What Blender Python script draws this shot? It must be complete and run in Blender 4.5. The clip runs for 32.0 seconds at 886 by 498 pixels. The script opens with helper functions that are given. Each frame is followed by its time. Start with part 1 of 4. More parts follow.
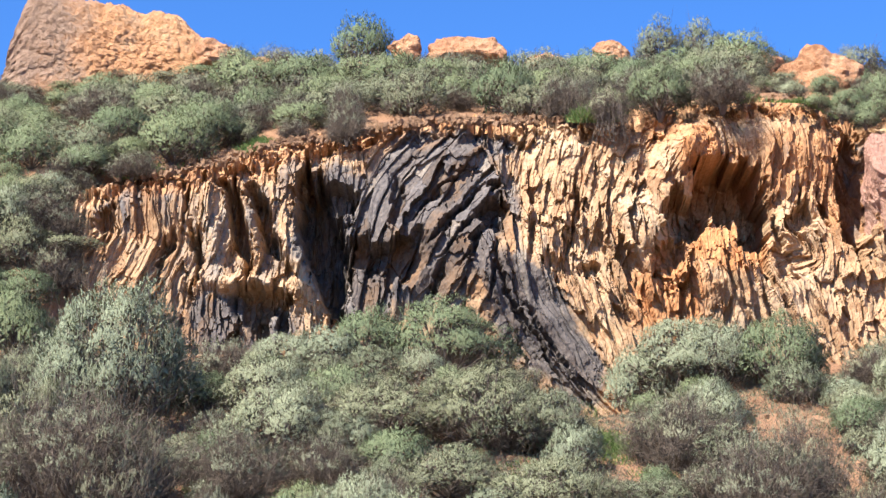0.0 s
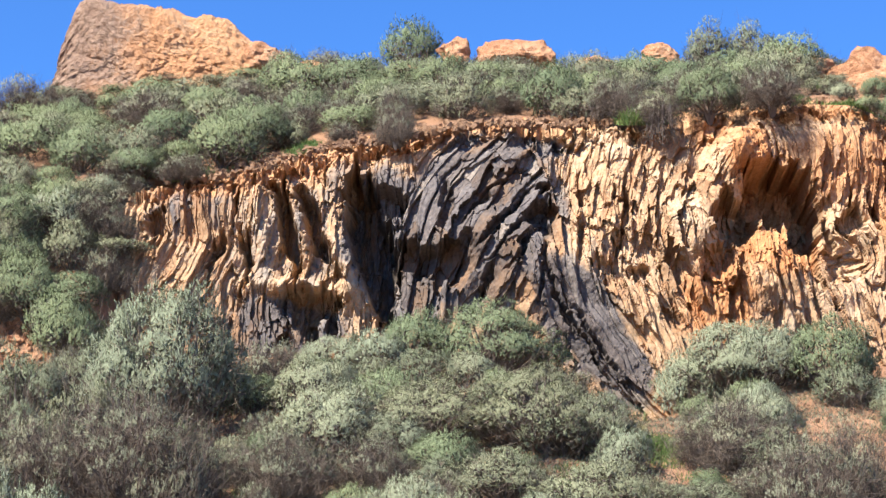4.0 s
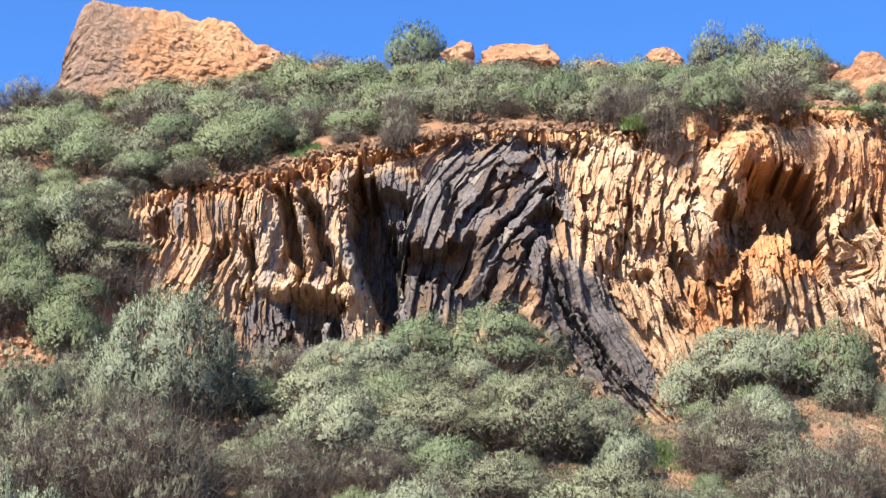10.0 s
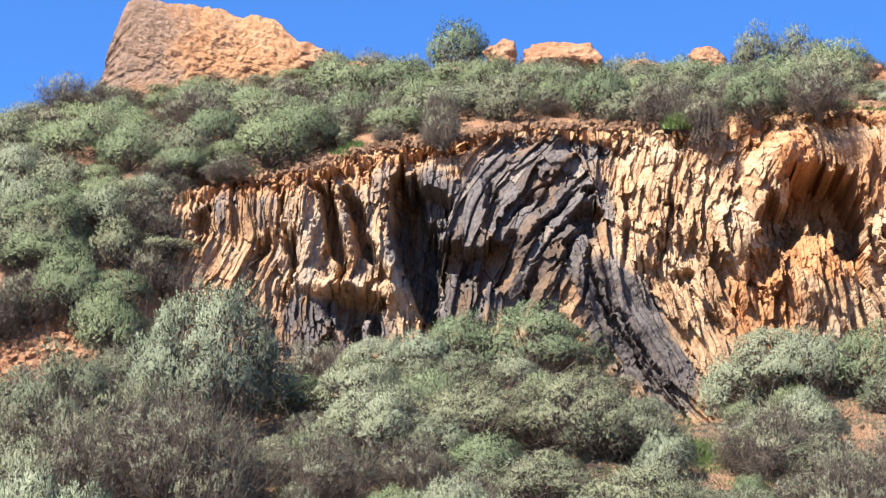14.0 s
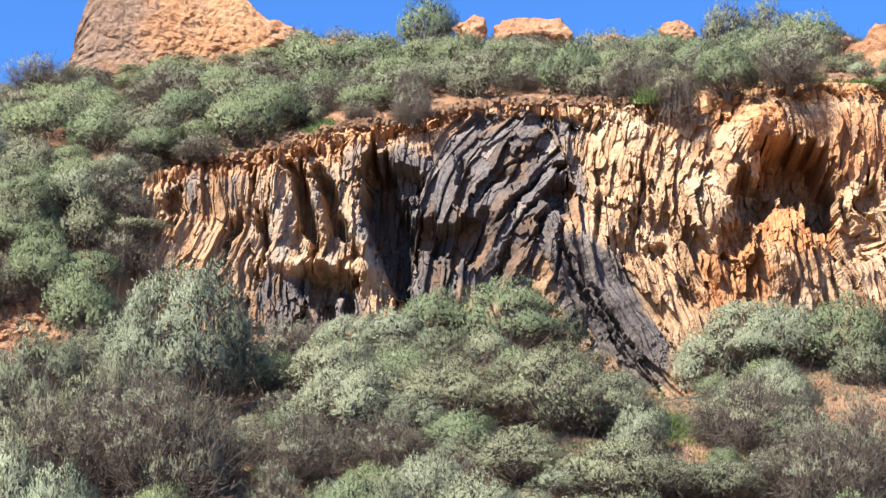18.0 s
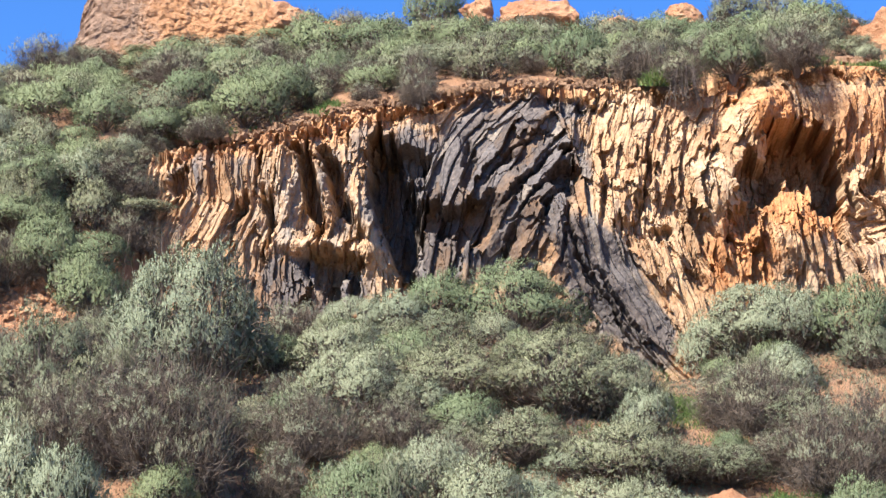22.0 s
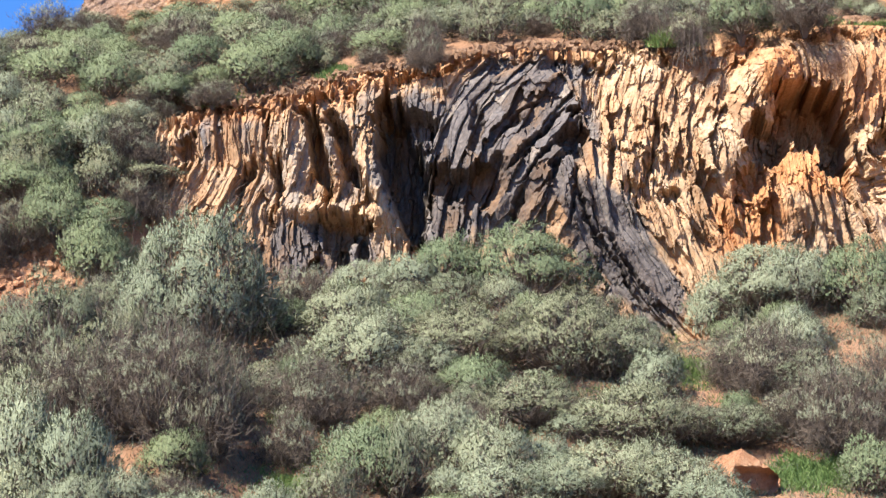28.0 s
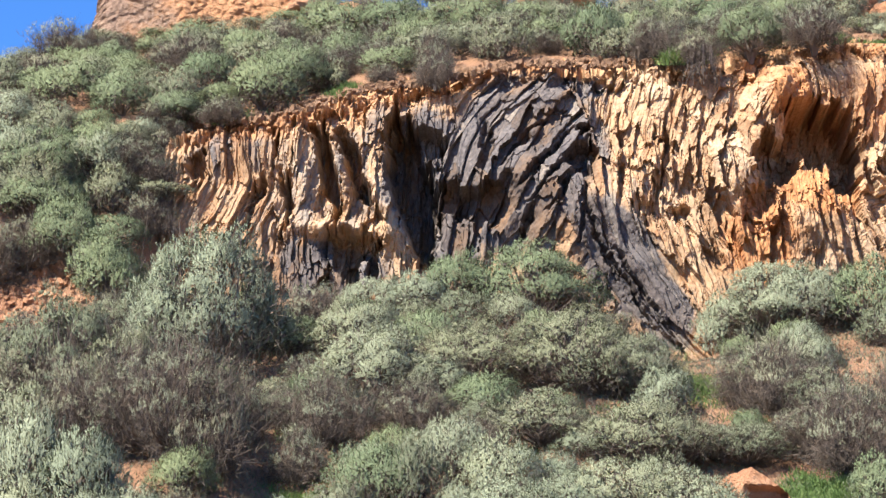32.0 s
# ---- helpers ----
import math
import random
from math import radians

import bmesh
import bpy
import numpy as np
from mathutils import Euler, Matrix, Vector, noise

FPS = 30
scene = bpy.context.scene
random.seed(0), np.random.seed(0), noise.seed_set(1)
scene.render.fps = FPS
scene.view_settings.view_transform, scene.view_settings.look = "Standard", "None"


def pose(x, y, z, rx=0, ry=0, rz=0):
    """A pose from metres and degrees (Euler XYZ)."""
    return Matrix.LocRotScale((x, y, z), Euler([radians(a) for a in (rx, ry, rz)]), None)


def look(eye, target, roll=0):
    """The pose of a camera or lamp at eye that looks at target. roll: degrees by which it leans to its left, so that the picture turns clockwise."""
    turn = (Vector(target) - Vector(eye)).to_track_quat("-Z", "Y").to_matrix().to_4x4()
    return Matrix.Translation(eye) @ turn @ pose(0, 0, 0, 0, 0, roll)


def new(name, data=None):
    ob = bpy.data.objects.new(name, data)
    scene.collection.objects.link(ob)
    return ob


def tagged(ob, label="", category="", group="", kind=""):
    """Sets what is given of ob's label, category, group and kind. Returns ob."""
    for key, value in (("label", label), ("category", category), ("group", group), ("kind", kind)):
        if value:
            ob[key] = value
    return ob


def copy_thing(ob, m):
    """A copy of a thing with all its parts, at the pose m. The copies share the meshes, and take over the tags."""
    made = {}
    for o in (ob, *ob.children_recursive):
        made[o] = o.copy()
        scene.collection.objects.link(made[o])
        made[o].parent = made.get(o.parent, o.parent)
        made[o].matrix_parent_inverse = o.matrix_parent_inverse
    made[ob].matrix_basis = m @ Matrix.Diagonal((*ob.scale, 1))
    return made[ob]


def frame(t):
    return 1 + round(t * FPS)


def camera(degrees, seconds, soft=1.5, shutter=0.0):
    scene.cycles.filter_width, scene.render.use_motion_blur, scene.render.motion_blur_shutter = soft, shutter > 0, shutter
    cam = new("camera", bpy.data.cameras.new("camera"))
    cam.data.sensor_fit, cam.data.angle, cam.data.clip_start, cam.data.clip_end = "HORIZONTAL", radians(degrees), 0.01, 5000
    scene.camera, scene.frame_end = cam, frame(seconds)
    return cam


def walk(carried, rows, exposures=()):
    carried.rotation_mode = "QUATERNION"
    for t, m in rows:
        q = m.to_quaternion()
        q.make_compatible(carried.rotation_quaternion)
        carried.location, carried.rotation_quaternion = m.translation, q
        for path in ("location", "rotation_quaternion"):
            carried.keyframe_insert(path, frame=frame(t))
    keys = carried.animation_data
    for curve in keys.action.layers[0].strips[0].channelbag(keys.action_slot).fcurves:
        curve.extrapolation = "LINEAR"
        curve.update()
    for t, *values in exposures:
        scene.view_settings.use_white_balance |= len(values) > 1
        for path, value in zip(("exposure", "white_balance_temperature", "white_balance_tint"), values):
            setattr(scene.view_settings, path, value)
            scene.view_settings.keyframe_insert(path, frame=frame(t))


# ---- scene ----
cam = camera(26.0, 32.0, soft=1.42)
PATH = [
    (0, 104.0, -0.0, 0.0),
    (0.5, 104.141, -0.128, 0.424),
    (1, 104.136, -0.272, 0.774),
    (1.5, 104.156, -0.178, 1.06),
    (2, 104.4, -0.156, 1.27),
    (2.5, 104.527, -0.296, 1.585),
    (3, 104.437, -0.407, 1.672),
    (3.5, 104.224, -0.407, 1.441),
    (5.5, 103.964, -0.295, 1.421),
    (6, 103.917, -0.364, 1.319),
    (6.5, 103.925, -0.217, 1.091),
    (7, 104.028, -0.034, 0.957),
    (7.5, 104.291, 0.02, 1.162),
    (8, 104.321, -0.061, 1.252),
    (8.5, 104.371, -0.26, 1.28),
    (9, 104.333, -0.423, 1.304),
    (9.5, 104.277, -0.435, 1.407),
    (10, 104.199, -0.572, 1.472),
    (10.5, 104.126, -0.699, 1.402),
    (11, 104.108, -0.825, 1.413),
    (11.5, 104.289, -0.883, 1.553),
    (12, 104.348, -0.776, 1.335),
    (12.5, 104.169, -0.75, 1.342),
    (13, 104.036, -1.02, 1.821),
    (13.5, 104.383, -1.321, 2.366),
    (14, 104.124, -1.257, 2.555),
    (14.5, 103.515, -1.097, 2.472),
    (16.5, 103.301, -0.594, 2.399),
    (17, 103.665, -0.803, 2.234),
    (17.5, 103.683, -0.656, 2.015),
    (18, 103.446, -0.424, 1.917),
    (18.5, 103.286, -0.374, 2.115),
    (19, 103.117, -0.47, 2.282),
    (19.5, 102.978, -0.658, 2.357),
    (20, 102.875, -0.759, 2.403),
    (20.5, 102.812, -0.697, 2.423),
    (21, 102.956, -0.764, 2.311),
    (21.5, 102.989, -0.784, 2.009),
    (22, 102.905, -0.636, 2.04),
    (22.5, 102.605, -0.459, 2.064),
    (23, 102.336, -0.324, 1.891),
    (23.5, 102.468, -0.337, 2.015),
    (24, 102.431, -0.328, 2.037),
    (24.5, 102.372, -0.182, 2.08),
    (25, 102.346, -0.23, 2.245),
    (25.5, 102.199, -0.324, 2.438),
    (27.5, 102.063, -0.387, 2.317),
    (28, 101.806, -0.262, 2.379),
    (28.5, 101.471, -0.093, 2.56),
    (29, 101.296, -0.02, 2.521),
    (29.5, 101.595, -0.104, 2.565),
    (30, 101.715, -0.352, 2.551),
    (30.5, 101.741, -0.566, 2.554),
    (31, 101.662, -0.441, 2.556),
    (31.5, 101.907, -0.349, 2.617),
    (32, 102.329, -0.372, 2.644),
]
EYE = (0.0, 0.0, 1.6)
walk(cam, [(t, pose(*EYE, a, b, c)) for t, a, b, c in PATH])

# ---- world, sun, exposure ----
SUN_AZ, SUN_EL = radians(224.0), radians(49.0)
world = bpy.data.worlds.new("world")
scene.world = world
world.use_nodes = True
wn = world.node_tree.nodes
sky = wn.new("ShaderNodeTexSky")
sky.sky_type = "NISHITA"
sky.sun_disc = False
sky.sun_elevation, sky.sun_rotation = SUN_EL, SUN_AZ
sky.altitude, sky.air_density, sky.dust_density, sky.ozone_density = 1200, 1.0, 0.0, 7.0
wn["Background"].inputs["Strength"].default_value = 0.092
deep = wn.new("ShaderNodeMix")
deep.data_type, deep.blend_type = "RGBA", "MULTIPLY"
deep.inputs[0].default_value, deep.inputs[7].default_value = 1.0, (0.42, 0.70, 1.0, 1)
world.node_tree.links.new(sky.outputs[0], deep.inputs[6])
world.node_tree.links.new(deep.outputs[2], wn["Background"].inputs["Color"])
sun_data = bpy.data.lights.new("sun", "SUN")
sun_data.energy, sun_data.angle, sun_data.color = 5.0, radians(0.53), (1.0, 0.94, 0.85)
sun = new("sun", sun_data)
sun_dir = Vector((math.sin(SUN_AZ) * math.cos(SUN_EL), math.cos(SUN_AZ) * math.cos(SUN_EL), math.sin(SUN_EL)))
sun.matrix_world = look(sun_dir * 120, (0, 0, 0))
scene.view_settings.exposure = 1.49

# ---- the lie of the land, in metres ----
FLOW_LEFT = [
    (-8.55, 14.64, 0, 0.2, 0.87),
    (-7.97, 14.79, -3, 0.19, 1.01),
    (-8.07, 13.58, 35, 0.17, 0.79),
    (-7.19, 13.43, 25, 0.17, 0.87),
    (-6.93, 14.19, -15, 0.2, 1.3),
    (-6.59, 12.98, 15, 0.17, 0.72),
    (-6.05, 14.19, -10, 0.29, 2.02),
    (-5.8, 13.13, -12, 0.23, 1.15),
    (-5.03, 14.19, -15, 0.23, 1.59),
    (-3.85, 13.58, -18, 0.32, 0.87),
    (-3.39, 12.24, -15, 0.29, 0.87),
    (-5.53, 11.35, -5, 0.23, 0.72),
    (-6.41, 11.8, -5, 0.2, 0.72),
    (-4.84, 12.39, 10, 0.35, 0.43),
    (-4.47, 15.71, -8, 0.2, 0.65),
    (-3.01, 16.01, -3, 0.19, 0.72),
    (-7.11, 15.25, 0, 0.2, 0.58),
]
FLOW_SLAB = [
    (-2.1, 14.19, -5, 0.33, 1.21),
    (-1.38, 15.25, 8, 0.29, 1.21),
    (-1.51, 12.39, -5, 0.29, 0.87),
    (-0.21, 16.48, 30, 0.26, 0.69),
    (-0.65, 15.25, 41, 0.59, 1.3),
    (-0.06, 14.19, 41, 0.64, 2.2),
    (0.82, 14.49, 41, 0.56, 2.25),
    (-0.93, 12.98, 26, 0.5, 1.21),
    (-0.06, 12.83, 41, 0.59, 1.56),
    (0.6, 13.2, 41, 0.7, 1.9),
    (0.9, 15.7, 41, 0.48, 1.4),
]
FLOW_DOME = [
    (0.85, 13.5, 28, 0.59, 1.6),
    (1.45, 13.7, 4, 0.56, 1.5),
    (2.1, 13.8, -10, 0.26, 1.3),
    (1.5, 12.6, -14, 0.53, 1.6),
    (2.4, 12.6, -22, 0.29, 1.6),
    (2.2, 11.5, -30, 0.24, 1.9),
    (3.3, 11.2, -34, 0.19, 2.2),
    (3.9, 10.2, -36, 0.19, 2.4),
]
FLOW_TAN = [
    (3.19, 16.32, 5, 0.19, 0.65),
    (2.58, 15.25, -2, 0.23, 0.65),
    (3.15, 13.88, -3, 0.32, 0.46),
    (3.71, 12.69, -15, 0.29, 0.58),
    (2.99, 12.69, -15, 0.29, 0.72),
    (3.98, 11.35, -30, 0.23, 1.15),
    (4.84, 11.21, -15, 0.2, 1.01),
    (4.35, 15.25, 8, 0.22, 1.08),
    (4.81, 16.32, 12, 0.19, 0.87),
    (5.23, 15.25, 30, 0.29, 1.3),
    (5.06, 14.19, 15, 1.08, 1.87),
    (5.62, 13.43, 0, 0.87, 1.73),
    (5.96, 15.25, 25, 0.65, 1.44),
    (5.6, 12.69, -3, 0.58, 1.59),
    (5.58, 11.94, 0, 0.23, 1.15),
]
FLOW_RIGHT = [
    (6.3, 16.63, 8, 0.26, 1.3),
    (6.9, 16.79, -15, 0.2, 1.3),
    (7.01, 15.86, 25, 0.2, 0.72),
    (8.23, 16.94, -18, 0.17, 1.15),
    (9.11, 16.79, -12, 0.16, 1.3),
    (9.07, 15.86, 0, 0.16, 1.01),
    (10.13, 16.32, -10, 0.16, 1.15),
    (9.49, 15.25, 3, 0.2, 1.01),
    (6.5, 13.73, 0, 0.22, 0.87),
    (7.52, 13.73, 2, 0.2, 1.01),
    (7.92, 12.69, -10, 0.19, 1.59),
    (6.88, 12.09, 0, 0.23, 0.87),
    (8.63, 12.39, -25, 0.2, 0.87),
    (9.11, 13.36, 85, 0.14, 0.87),
    (9.73, 14.19, -20, 0.29, 0.87),
    (9.95, 12.69, 0, 0.26, 0.87),
    (11.41, 15.4, 0, 0.87, 1.44),
]
HOLLOWS_LEFT = [
    (-3.09, 13.73, 0.5, 1.82, -10, 2.3),
    (-2.82, 14.94, 0.64, 0.52, 0, 1.2),
    (-5.35, 14.41, 0.25, 1.14, -14, 1.2),
    (-4.56, 14.26, 0.22, 1.19, -20, 1.2),
    (-6.32, 13.36, 0.15, 0.84, -10, 1),
    (-7.26, 13.36, 0.13, 0.44, 20, 0.7),
    (-4.47, 15.71, 0.09, 0.44, -15, 0.5),
    (-8.79, 14.41, 0.16, 0.32, 0, 0.8),
    (-4.61, 12.09, 0.58, 0.44, 0, 1.3),
    (-1.66, 13.36, 0.52, 0.38, 10, 1.3),
    (1.23, 14.61, 0.32, 0.38, 0, 1.3),
    (1.29, 15.37, 0.19, 0.2, 0, 0.8),
    (-1.16, 14.94, 0.15, 0.58, -5, 0.6),
]
HOLLOWS_MIDDLE = [
    (3.46, 14.61, 0.13, 0.32, 0, 0.8),
    (3.79, 13.06, 0.26, 0.23, 0, 0.7),
    (2.28, 13.88, 0.1, 0.66, 0, 0.5),
    (3.17, 15.25, 0.1, 0.22, 0, 0.5),
    (2.92, 13.06, 0.13, 0.23, 0, 0.5),
    (4.56, 11.8, 0.13, 0.17, 0, 0.4),
    (7.43, 15.17, 0.87, 0.76, 0, 2.8),
    (8.06, 14.41, 0.41, 0.9, 0, 2.3),
    (6.2, 14.34, 0.55, 0.52, 0, 1.4),
    (5.84, 13.36, 0.3, 0.42, 0, 0.7),
    (8.2, 13.58, 0.17, 0.73, -5, 1.2),
    (6.1, 12.61, 0.2, 0.2, 0, 0.4),
]
HOLLOWS_RIGHT = [
    (9.38, 14.56, 0.35, 0.32, 30, 1),
    (9.14, 13.4, 0.36, 0.52, 20, 0.4),
    (10.81, 15.25, 0.44, 1.53, 0, 1.3),
    (10.96, 16.63, 0.35, 0.32, 0, 1.2),
    (8.76, 13.58, 0.15, 0.8, -8, 0.7),
]
CREVICES = [
    (0.23, 14.41, 0.09, 1.09, 40, 0.55),
    (0.67, 14.19, 0.07, 1.02, 42, 0.5),
    (-0.21, 15.02, 0.07, 0.73, 40, 0.4),
    (-0.17, 12.69, 0.1, 0.5, 12, 0.5),
    (0.96, 13.81, 0.07, 0.8, 35, 0.45),
    (-0.79, 13.73, 0.15, 0.38, 30, 0.5),
    (1.68, 12.39, 0.06, 1.02, -20, 0.35),
    (2.25, 11.35, 0.06, 1.31, -28, 0.4),
    (2.89, 10.77, 0.06, 1.31, -32, 0.35),
    (1.4, 13.13, 0.06, 0.87, 10, 0.3),
]
BULGES = [
    (5.35, 14.41, 0.87, 1.46, 10, 1.0),
    (6.45, 16.24, 0.7, 1.0, 15, 1.35),
    (1.39, 12.98, 1.16, 1.46, -20, 0.6),
    (-6.02, 14.19, 0.26, 1.31, -10, 0.45),
    (-3.84, 13.43, 0.35, 1.46, -17, 0.8),
    (-4.95, 14.19, 0.15, 1.16, -16, 0.5),
    (7.2, 12.98, 1.16, 1.09, 0, 0.7),
    (-0.35, 14.19, 0.87, 1.6, 35, 0.5),
    (3.01, 13.88, 0.87, 1.75, 0, 0.25),
    (8.81, 16.48, 1.16, 1.02, 0, 0.5),
    (-5.13, 12.61, 1.31, 0.26, 5, 0.5),
    (11.55, 15.4, 0.44, 1.6, 0, 1),
]
DARK_BEDS = [
    (-0.35, 14.34, 2.18, 2.55, 20, 0.88),
    (2.18, 11.8, 1.02, 1.89, -28, 0.85),
    (3.24, 10.48, 0.73, 1.02, -35, 0.8),
    (-2.1, 13.43, 1.02, 2.18, 0, 0.9),
    (-2.83, 14.19, 1.02, 1.89, 0, 0.8),
    (-4.73, 14.19, 0.87, 1.6, -15, 0.36),
    (-7.97, 14.64, 1.09, 0.7, 0, 0.5),
    (-7.19, 13.43, 1.16, 0.87, 0, 0.32),
    (-3.73, 15.25, 0.87, 0.87, 0, 0.42),
    (-6.61, 13.58, 2.77, 1.89, 0, 0.3),
    (-5.39, 11.5, 1.75, 0.87, 0, 0.75),
    (0.24, 16.48, 1.75, 0.58, 0, 0.7),
    (10.91, 15.71, 0.44, 1.6, 0, 0.5),
]
RUST_BEDS = [
    (-5.22, 16.09, 2.77, 0.51, -12, 0.4),
    (-1.98, 16.79, 1.75, 0.47, -12, 0.4),
    (0.24, 17.33, 1.75, 0.36, 0, 0.4),
    (5.83, 12.09, 0.87, 1.31, 0, 1),
    (7.37, 13.58, 1.09, 0.66, 0, 0.85),
    (6.69, 16.01, 0.52, 0.87, 10, 0.9),
    (8.93, 16.01, 1.6, 0.87, 0, 0.5),
    (8.4, 17.48, 1.75, 0.29, 0, 0.5),
    (-7.7, 15.32, 1.46, 0.32, -5, 0.4),
    (10.54, 15.71, 0.87, 1.75, 0, 0.6),
    (5.86, 16.94, 0.87, 0.58, 0, 0.5),
    (4.38, 16.94, 0.87, 0.58, 0, 0.35),
]
PALE_BEDS = [
    (5.13, 14.19, 0.44, 0.73, 0, 0.9),
    (7.31, 11.87, 1.02, 0.44, 0, 0.8),
    (9.21, 12.39, 0.73, 0.58, 0, 0.7),
    (3.14, 13.28, 0.87, 0.87, 0, 0.5),
    (-6.05, 14.19, 0.29, 1.24, -10, 1),
    (-6.92, 14.11, 0.22, 0.87, -15, 0.4),
    (-4.95, 14.19, 0.15, 1.09, -16, 0.75),
    (-3.69, 13.06, 0.29, 1.24, -16, 0.75),
    (-5.21, 12.66, 1.31, 0.22, 4, 0.6),
    (-8.14, 13.58, 0.58, 0.36, 30, 0.3),
    (3.19, 16.63, 1.02, 0.44, 0, 0.6),
    (4.64, 15.25, 0.58, 0.73, 0, 0.5),
    (9.44, 14.19, 0.58, 0.58, 0, 0.5),
    (-0.65, 15.32, 0.26, 0.44, 30, 0.8),
    (0.31, 14.56, 0.17, 0.66, 40, 0.35),
    (1.4, 13.36, 0.26, 0.58, 20, 0.45),
    (8.23, 16.94, 0.87, 0.44, 0, 0.6),
    (-3.84, 13.43, 0.26, 1.31, -16, 0.4),
    (-1.23, 14.19, 0.17, 0.26, 0, 0.7),
]
RIM = [
    (-10.7, 15.26),
    (-9.67, 15.33),
    (-7.9, 15.52),
    (-6.72, 15.76),
    (-5.4, 16.03),
    (-4.51, 16.35),
    (-3.33, 16.49),
    (-2.14, 16.76),
    (-1.25, 16.94),
    (0.24, 17.04),
    (1.73, 17.01),
    (3.22, 17.13),
    (4.71, 17.16),
    (5.46, 17.32),
    (6.96, 17.51),
    (8.31, 17.69),
    (9.5, 17.66),
    (10.38, 17.22),
    (10.97, 17.01),
    (12.46, 17.11),
]
RIDGE = [
    (-18.21, 20.68),
    (-14.57, 21.79),
    (-9.02, 22.43),
    (-5.29, 22.61),
    (-1.57, 22.81),
    (2.16, 22.77),
    (5.89, 22.73),
    (9.62, 22.77),
    (13.34, 22.57),
    (17.07, 22.53),
]
SLOPE_SILVER = [
    (-7.1, 41.72, 4.917, 4.151),
    (-7.87, 41.3, 3.233, 2.185),
    (-8.82, 33.59, 2.135, 2.219),
    (-7.92, 33.29, 2.123, 1.92),
    (-7.46, 32.08, 2.281, 1.414),
    (-8.61, 32.09, 1.928, 1.438),
    (-3.88, 46.6, 2.367, 1.299),
    (-4.01, 42.86, 2.721, 1.759),
    (-3.34, 40.37, 3.306, 1.794),
    (-1.95, 40.33, 2.269, 1.115),
    (-1.56, 35.58, 2.257, 1.598),
    (-0.54, 34.53, 2.074, 1.276),
    (5.95, 46.34, 4.465, 2.162),
    (4.87, 46.6, 2.172, 1.598),
    (1.57, 34.04, 3.038, 1.219),
    (2.72, 33.54, 2.135, 0.943),
    (3.22, 32.81, 1.842, 0.8625),
    (-5.63, 32.68, 2.074, 0.7015),
    (-4.36, 32.61, 1.476, 0.6095),
    (-5.81, 38.76, 1.464, 0.736),
    (0.25, 32.53, 2.074, 0.575),
    (1.16, 36.72, 1.525, 0.69),
    (6.67, 45.66, 2.904, 2.001),
    (-13.73, 47.95, 2.18, 1.8),
    (-11.22, 47.95, 2.18, 1.5),
    (0.7563, 33.66, 2.22, 1.07),
    (-0.4285, 33.34, 1.97, 0.907),
    (-6.883, 33.01, 1.38, 0.9),
]
SLOPE_GREEN = [
    (-12.67, 47.83, 3.78, 1.83),
    (0.07, 46.55, 4.319, 2.254),
    (-1.83, 46.48, 2.098, 1.541),
    (-2.73, 34.35, 1.806, 1.357),
    (8.1, 45.3, 3.05, 2.058),
    (-1.29, 32.88, 1.732, 0.552),
    (-10.6, 45.9, 1.9, 1.6),
    (-11.6, 46.4, 2.6, 2.1),
    (-10.3, 45.6, 1.9, 1.6),
    (-0.9553, 39.11, 2.04, 0.956),
    (-12.57, 47.17, 3.28, 1.36),
    (-10.54, 46.71, 2.44, 1.09),
]
SLOPE_OLIVE = [
    (-9.7, 38.63, 3.634, 3.242),
    (-13.23, 47.28, 2.89, 1.76),
    (1.57, 46.6, 2.355, 0.966),
    (-1.25, 41.22, 4.223, 1.822),
    (0.96, 40.67, 3.999, 2.236),
    (2.27, 40.49, 2.441, 1.586),
    (0.19, 37.49, 3.059, 1.297),
    (2.13, 36.49, 3.283, 1.518),
    (3.44, 36.84, 2.849, 0.8142),
    (5.83, 38.95, 2.679, 1.173),
    (-2.15, 34.17, 1.333, 1.505),
    (-3.39, 33.47, 1.305, 0.9522),
    (8.25, 44.21, 1.989, 1.208),
    (-12.47, 47.2, 2.43, 2.16),
    (-8.4, 38.6, 2.6, 2.2),
    (-9.8, 36.6, 2.2, 1.7),
    (2.659, 36.44, 2.65, 1.17),
    (4.082, 36.8, 2.67, 0.962),
    (1.532, 40.23, 2.1, 1.1),
    (2.188, 34.39, 1.79, 1.06),
    (-9.826, 48.1, 2.18, 0.5),
]
SLOPE_DRY = [
    (-6.96, 36.16, 4.153, 2.974),
    (-9.98, 38.07, 2.778, 2.107),
    (-10.57, 48.15, 2.51, 1.28),
    (4.86, 39.22, 3.199, 2.003),
    (5.92, 36.1, 3.1, 2.123),
    (6.94, 36.98, 2.385, 2.123),
    (-4.21, 37.91, 2.932, 1.794),
    (-5.24, 38.87, 1.516, 0.8521),
    (-9.6, 46.6, 1.8, 1.5),
    (-10, 44.6, 1.5, 1.3),
    (-6.1, 35.6, 2.2, 2.2),
    (-8.6, 36.4, 2.6, 2.3),
    (-5.9, 37.4, 1.8, 1.7),
    (5.211, 37.09, 2.32, 1.06),
    (-2.418, 38.28, 2.26, 1.37),
    (-4.48, 36.55, 1.66, 1.22),
    (-10.81, 46.14, 1.78, 1.26),
    # these two are added to darken ground that only lies in shadow
    (-12.6, 46.3, 2.4, 1.7),
    (-13.4, 46.0, 2.2, 1.6),
]
